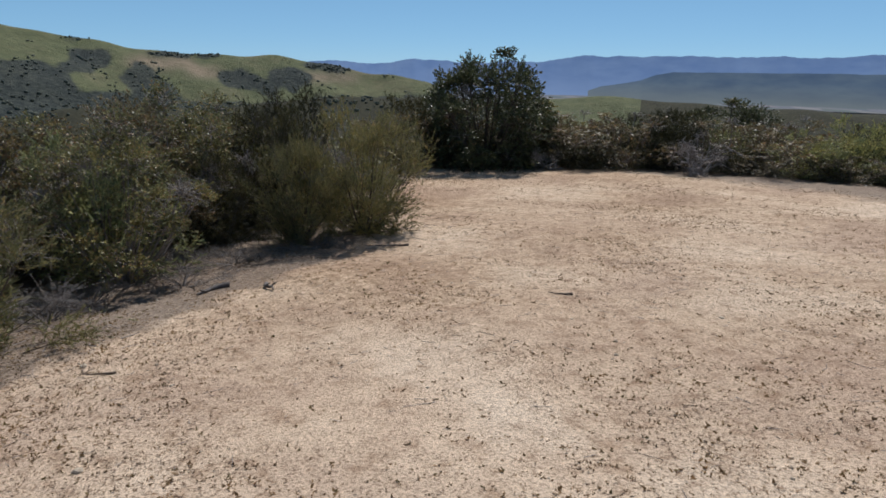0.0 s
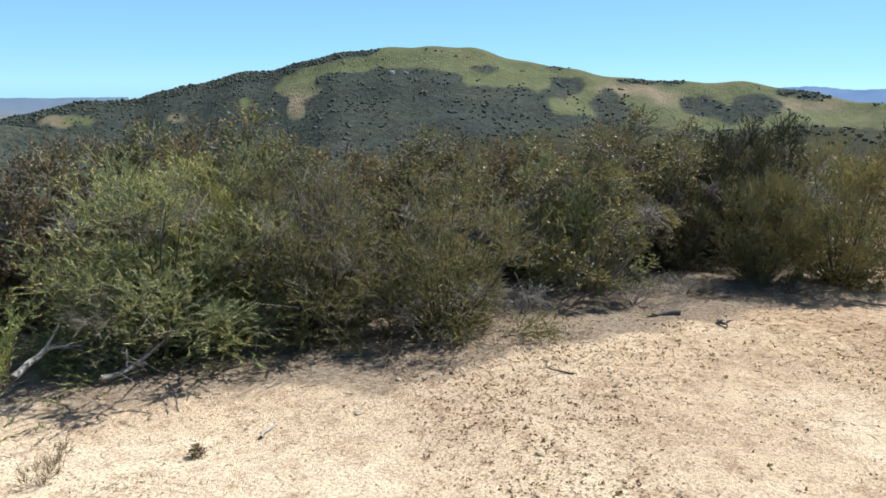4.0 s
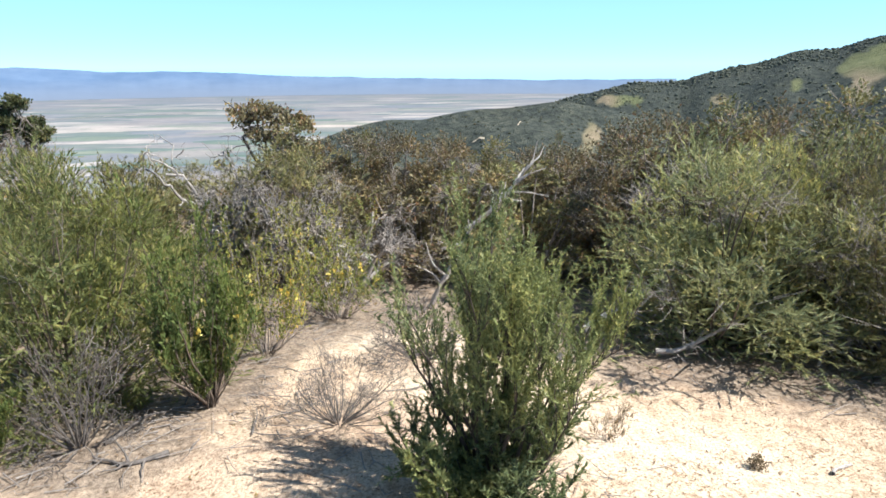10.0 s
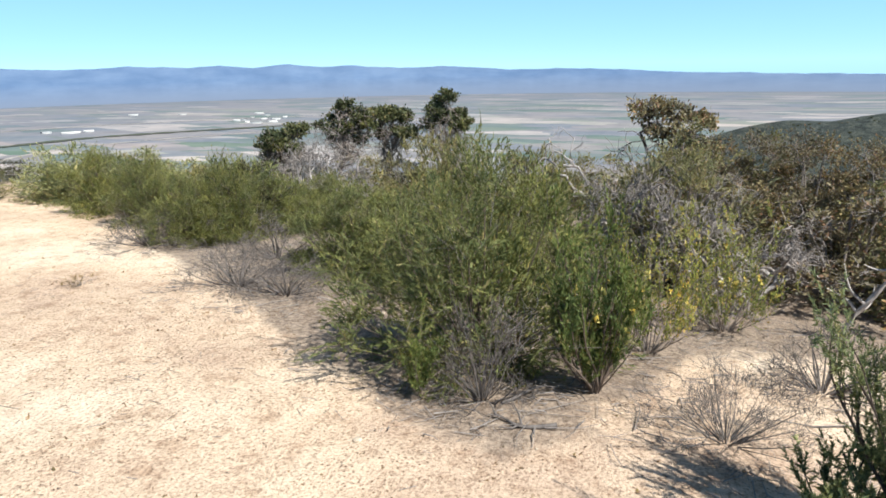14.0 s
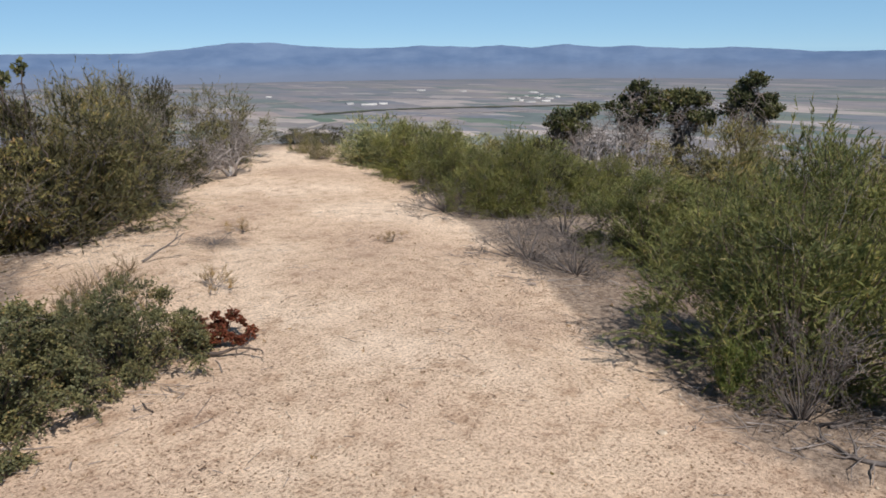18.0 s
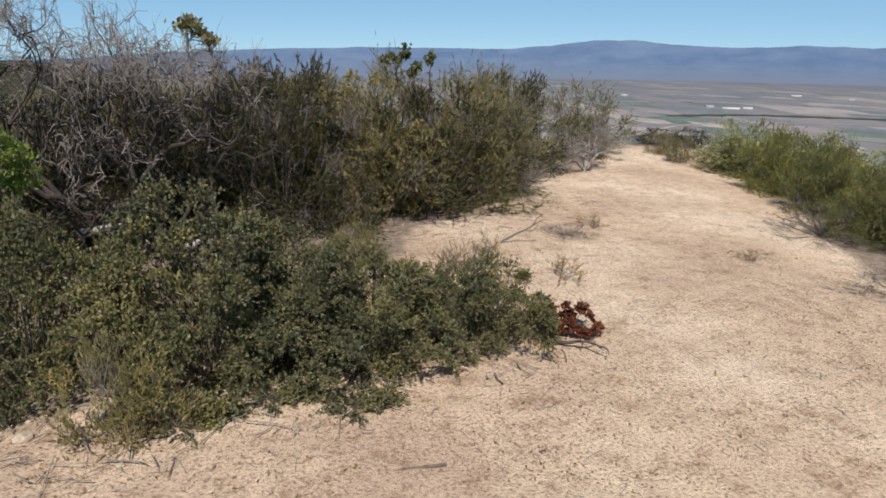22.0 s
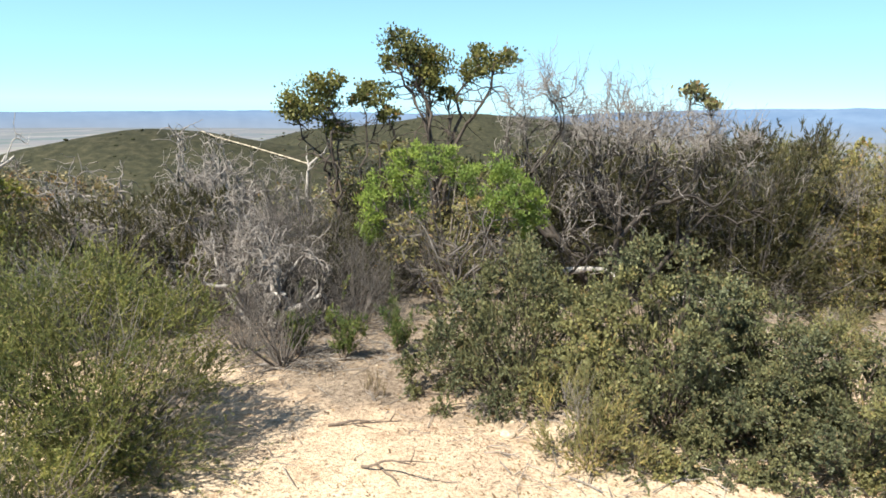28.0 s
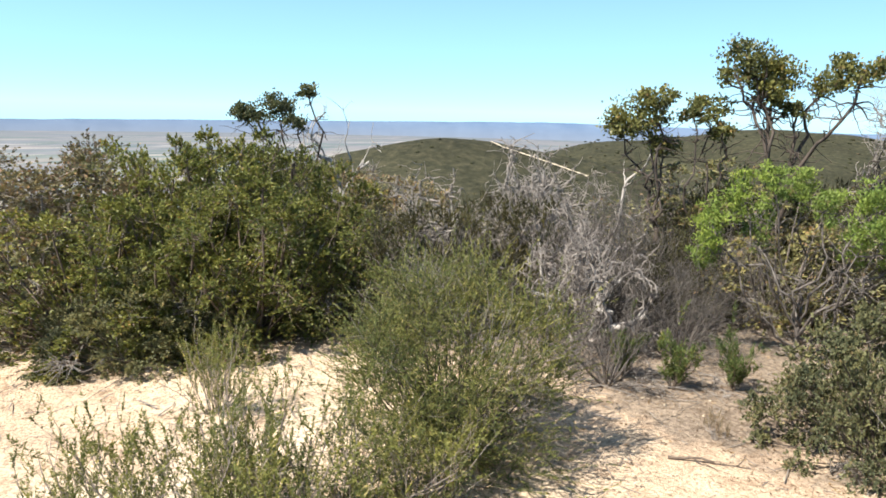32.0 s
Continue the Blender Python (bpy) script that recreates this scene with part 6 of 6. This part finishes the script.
def pebbles():
    rng = np.random.default_rng(53)
    x, y, az, r = open_soil(rng, 3500, 0.6, 8)
    at = np.stack([x, y, land_z(x, y)], -1)
    v = np.array([(1, 0, 0), (-1, 0, 0), (0, 1, 0), (0, -1, 0), (0, 0, 0.8), (0, 0, -0.8)], float)
    f = np.array([(0, 2, 4), (2, 1, 4), (1, 3, 4), (3, 0, 4), (2, 0, 5), (1, 2, 5), (3, 1, 5), (0, 3, 5)])
    n = len(at)
    s = (rng.gamma(2, 0.0022, n) + 0.002)[:, None, None]
    verts = at[:, None] + v[None] * s * rng.uniform(0.6, 1.4, (n, 6, 1))
    faces = (f[None] + (np.arange(n) * 6)[:, None, None]).reshape(-1, 3)
    return tagged(new("pebbles", mesh_from("pebbles", verts.reshape(-1, 3), faces, STONE)), "small pale pebbles on sandy soil", "pebbles", kind="stuff")


def twig_litter():
    """Dead twigs and small wood shed round the feet of the shrubs."""
    rng = np.random.default_rng(54)
    pieces = []
    for x, y, w in FEET:
        n = int(36 + 52 * min(w, 2.0))
        a = rng.uniform(0, 2 * np.pi, n)
        q = w * 0.5 * rng.uniform(0.25, 1.35, n) + 0.1
        px, py = x + np.cos(a) * q, y + np.sin(a) * q
        d = rng.normal(0, 1, (n, 3)) * np.array([1, 1, 0])
        path = wander(rng, np.stack([px, py, 0 * px], -1), d, rng.gamma(2.0, 0.045, n) + 0.03, 4, 0.25)
        path[..., 2] = land_z(path[..., 0].ravel(), path[..., 1].ravel()).reshape(n, 4) + 0.006 + np.abs(rng.normal(0, 0.012, (n, 4)))
        pieces.append(tubes(path[:, [0, 2, 3]], np.linspace(1, 0.5, 3)[None] * (rng.gamma(2.0, 0.0008, n) + 0.0009)[:, None], 3))
    return tagged(new("twig_litter", mesh_from("twig_litter", *joined(pieces), DEAD_TWIG)), "dead grey twigs lying round the shrubs", "twigs", kind="stuff")


dried_weeds()
twig_litter()
straw_litter()
dry_flecks()
pebbles()


# ---- dead wood lying about ----
def dead_branch(name, x, y, z, heading, rise, length, radius, forks, seed, material, label, bend=0.16, sag=-0.02):
    """A bent limb with side limbs; heading in degrees to the left of +y; z: its foot above the ground."""
    rng = np.random.default_rng(seed)
    root = new(name)
    root.matrix_basis = pose(x, y, ground_z(x, y) + z)
    a = radians(heading)
    d = np.array([[-math.sin(a), math.cos(a), rise]])
    main = wander(rng, np.zeros((1, 3)), d, length, 12, bend, sag)
    low = radius * 0.6 - z
    main[..., 2] = np.maximum(main[..., 2], low)
    part("limb", mesh_from(name + "_limb", *tubes(main, np.linspace(1, 0.3, 12)[None] * radius, 7), material, True), root)
    for k in range(forks):
        i = int(rng.integers(3, 11))
        side = main[0, i] - main[0, i - 1]
        sub = wander(rng, main[:, i], (side / np.linalg.norm(side))[None] + rng.normal(0, 0.6, (1, 3)) * np.array([1, 1, 0.6 if rise > 0.08 else 0.15]), length * rng.uniform(0.18, 0.45), 8, bend * 1.5, 0.02)
        sub[..., 2] = np.maximum(sub[..., 2], low)
        part("twig", mesh_from(name + "_twig", *tubes(sub, np.linspace(0.5, 0.15, 8)[None] * radius, 5), material, True), root)
    return tagged(root, label, "dead branch")


dead_branch("driftwood", -1.5, 5.45, 0.02, -160, 0.05, 0.3, 0.02, 2, 61, DEAD_DARK, "short forked stick on the sandy soil")
dead_branch("driftwood", -1.85, 5.55, 0.02, 100, 0.05, 0.35, 0.03, 1, 62, DEAD_DARK, "dark broken stick on the sandy soil")
dead_branch("stick", -2.5, 3.08, 0.008, 60, 0.0, 0.17, 0.009, 1, 63, BARK_BROWN, "small brown stick on the soil")
dead_branch("stick", -1.84, 3.46, 0.008, 110, 0.0, 0.2, 0.008, 2, 64, BARK_BROWN, "thin brown stick on the soil")
dead_branch("stick", 1.0, 4.75, 0.01, 85, 0.0, 0.19, 0.01, 0, 65, BARK_BROWN, "short grey-brown stick on the open soil")
dead_branch("stick", -0.35, 7.0, 0.012, 95, 0.0, 0.42, 0.014, 1, 66, BARK_BROWN, "long thin stick on the open soil")
dead_branch("stick", -2.83, 1.86, 0.012, 40, 0.0, 0.2, 0.009, 3, 67, DEAD_WOOD, "small forked grey stick on the sand")
dead_branch("charred_log", -3.1, 3.84, 0.03, -22, 0.02, 0.5, 0.032, 2, 92, BARK_CHARRED, "blackened broken log under a shrub", 0.08)
dead_branch("stick", 4.3, -1.95, 0.01, 40, 0.22, 0.55, 0.009, 2, 93, DEAD_DARK, "thin arching dead stick on pale sand", 0.2, -0.05)
dead_branch("stick", 4.75, -1.45, 0.01, 110, 0.1, 0.5, 0.009, 3, 94, DEAD_DARK, "thin curved dead stick on pale sand", 0.2, -0.04)
dead_branch("stick", 1.16, -2.87, 0.008, 75, 0.0, 0.4, 0.006, 2, 95, BARK_BROWN, "long thin twig on bright sand")
dead_branch("stick", -3.3, -1.3, 0.01, 60, 0.05, 0.5, 0.009, 4, 96, DEAD_DARK, "dead branch lying at a shrub's foot")
dead_branch("stick", -3.4, 3.0, 0.012, -60, 0.02, 0.3, 0.014, 2, 68, DEAD_DARK, "dark stick in the shrubs' shade")
dead_branch("stick", -2.2, -5.9, 0.012, 66, 0.0, 0.4, 0.011, 2, 69, DEAD_DARK, "bent dark stick on the track")
dead_branch("root", -1.7, -3.8, 0.015, 50, 0.05, 0.3, 0.012, 4, 70, BARK_DARK, "dark dead twigs beside a leafy shrub")
dead_branch("stick", -0.85, -2.85, 0.008, -100, 0.0, 0.34, 0.007, 2, 71, BARK_BROWN, "long thin twig on the sand")
dead_branch("root", -0.38, -3.46, 0.02, 170, 0.05, 0.28, 0.014, 4, 72, DEAD_DARK, "gnarled dead root before the leafy mounds")
dead_branch("stick", -1.27, -3.38, 0.008, 190, 0.1, 0.16, 0.005, 1, 73, BARK_DARK, "dark curved twig on the sand")
dead_branch("pale_log", 1.0, -5.85, 0.28, 95, 0.15, 0.42, 0.035, 1, 74, DEAD_WOOD, "pale weathered log under a dead tree", 0.14)
dead_branch("pale_log", 0.3, -5.4, 0.25, 95, 0.0, 0.5, 0.03, 2, 75, DEAD_WOOD, "pale twisted limb among dead twigs", 0.18)
dead_branch("dead_limb", -5.46, 0.69, 0.68, -15, 0.6, 0.72, 0.019, 11, 88, DEAD_WOOD, "long bare whitish limb rising over the scrub", 0.1, 0.0)
dead_branch("dead_limb", -5.6, 0.45, 0.0, -20, 2.4, 0.85, 0.022, 7, 89, DEAD_WOOD, "bare whitish stem among the scrub", 0.12, 0.0)
dead_branch("dead_limb", -4.55, 1.35, 0.12, 20, 0.12, 0.7, 0.024, 5, 77, DEAD_WOOD, "pale dead limbs low under shrubs", 0.12)
dead_branch("dead_limb", -4.3, 1.75, 0.05, -20, 0.1, 0.6, 0.02, 5, 78, DEAD_WOOD, "pale dead limb low under shrubs", 0.13)
dead_branch("dead_limb", 3.5, -5.6, 0.3, 60, 0.9, 0.95, 0.02, 4, 79, DEAD_WOOD, "bare whitish curved limb over grey brush", 0.22)
dead_branch("dead_limb", 3.9, -6.6, 0.6, 20, 1.2, 1.0, 0.022, 3, 80, DEAD_WOOD, "bare pale limb beside a crooked tree", 0.25)
dead_branch("dead_limb", -7.2, -1.3, 0.5, -100, 0.2, 1.2, 0.02, 6, 81, DEAD_WOOD, "grey dead limbs in the scrub", 0.2)
dead_branch("dead_limb", 9.0, 13.0, 0.3, 80, 0.4, 0.9, 0.03, 6, 82, DEAD_WOOD, "whitish dead branches at the clearing's edge", 0.25)
dead_branch("dead_limb", 6.6, 14.3, 0.3, 100, 0.5, 0.9, 0.03, 6, 83, DEAD_WOOD, "whitish dead branches at the clearing's edge", 0.25)
dead_branch("dead_stalk", -4.05, 2.75, 0.0, 20, 2.0, 0.35, 0.009, 2, 84, DEAD_WOOD, "pale dead stem standing before shrubs", 0.08)
dead_branch("root", -3.15, -1.0, 0.015, 200, 0.05, 0.35, 0.013, 4, 85, DEAD_DARK, "dark dead roots on the sand by a shrub")
dead_branch("stick", 1.5, -3.15, 0.008, 120, 0.0, 0.4, 0.007, 3, 86, BARK_BROWN, "thin twig lying on bright sand")
dead_branch("stick", 1.1, -2.9, 0.008, 60, 0.0, 0.3, 0.006, 2, 87, BARK_BROWN, "thin twig lying on bright sand")


def stone(x, y, size, seed, label):
    rng = np.random.default_rng(seed)
    bm = bmesh.new()
    bmesh.ops.create_icosphere(bm, subdivisions=2, radius=size)
    for v in bm.verts:
        v.co = Vector((v.co.x * 1.2, v.co.y, v.co.z * 0.6)) * (1 + 0.25 * noise.noise(v.co * 2.2 / size + Vector((seed, 0, 0)))) + Vector(rng.normal(0, 0.03 * size, 3))
    me = bpy.data.meshes.new("stone")
    bm.to_mesh(me)
    bm.free()
    me.materials.append(STONE)
    ob = new("stone", me)
    ob.matrix_basis = pose(x, y, ground_z(x, y) + size * 0.3, 0, 0, seed * 50)
    return tagged(ob, label, "stone", "stones on the sand")


for k, (x, y, s) in enumerate(((0.69, -3.39, 0.03), (-0.45, -3.35, 0.02), (-2.75, -1.78, 0.018), (-1.5, 2.42, 0.02), (-2.6, 2.35, 0.022), (-2.1, 3.6, 0.02), (0.3, -3.1, 0.015), (-3.6, 5.9, 0.07), (-3.3, 6.3, 0.06))):
    stone(x, y, s, k + 1, "pale flat stone on sandy soil" if s > 0.05 else "small pale stone on sandy soil")


def clod():
    """A dark lump of dried plant on the sand."""
    rng = np.random.default_rng(91)
    root = new("dry_clod")
    root.matrix_basis = pose(-2.91, 1.54, ground_z(-2.91, 1.54))
    c = rng.normal(0, 0.018, (420, 3)) + np.array([0, 0, 0.025])
    c[:, 2] = np.maximum(c[:, 2], 0.004)
    part("leaves", mesh_from("dry_clod_leaves", *blades(rng, c, unit(c), 0.014, 0.007, 0.6), DRY_GRASS), root)
    return tagged(root, "grey-brown dried clump of leaves on sand", "dry plant")


clod()
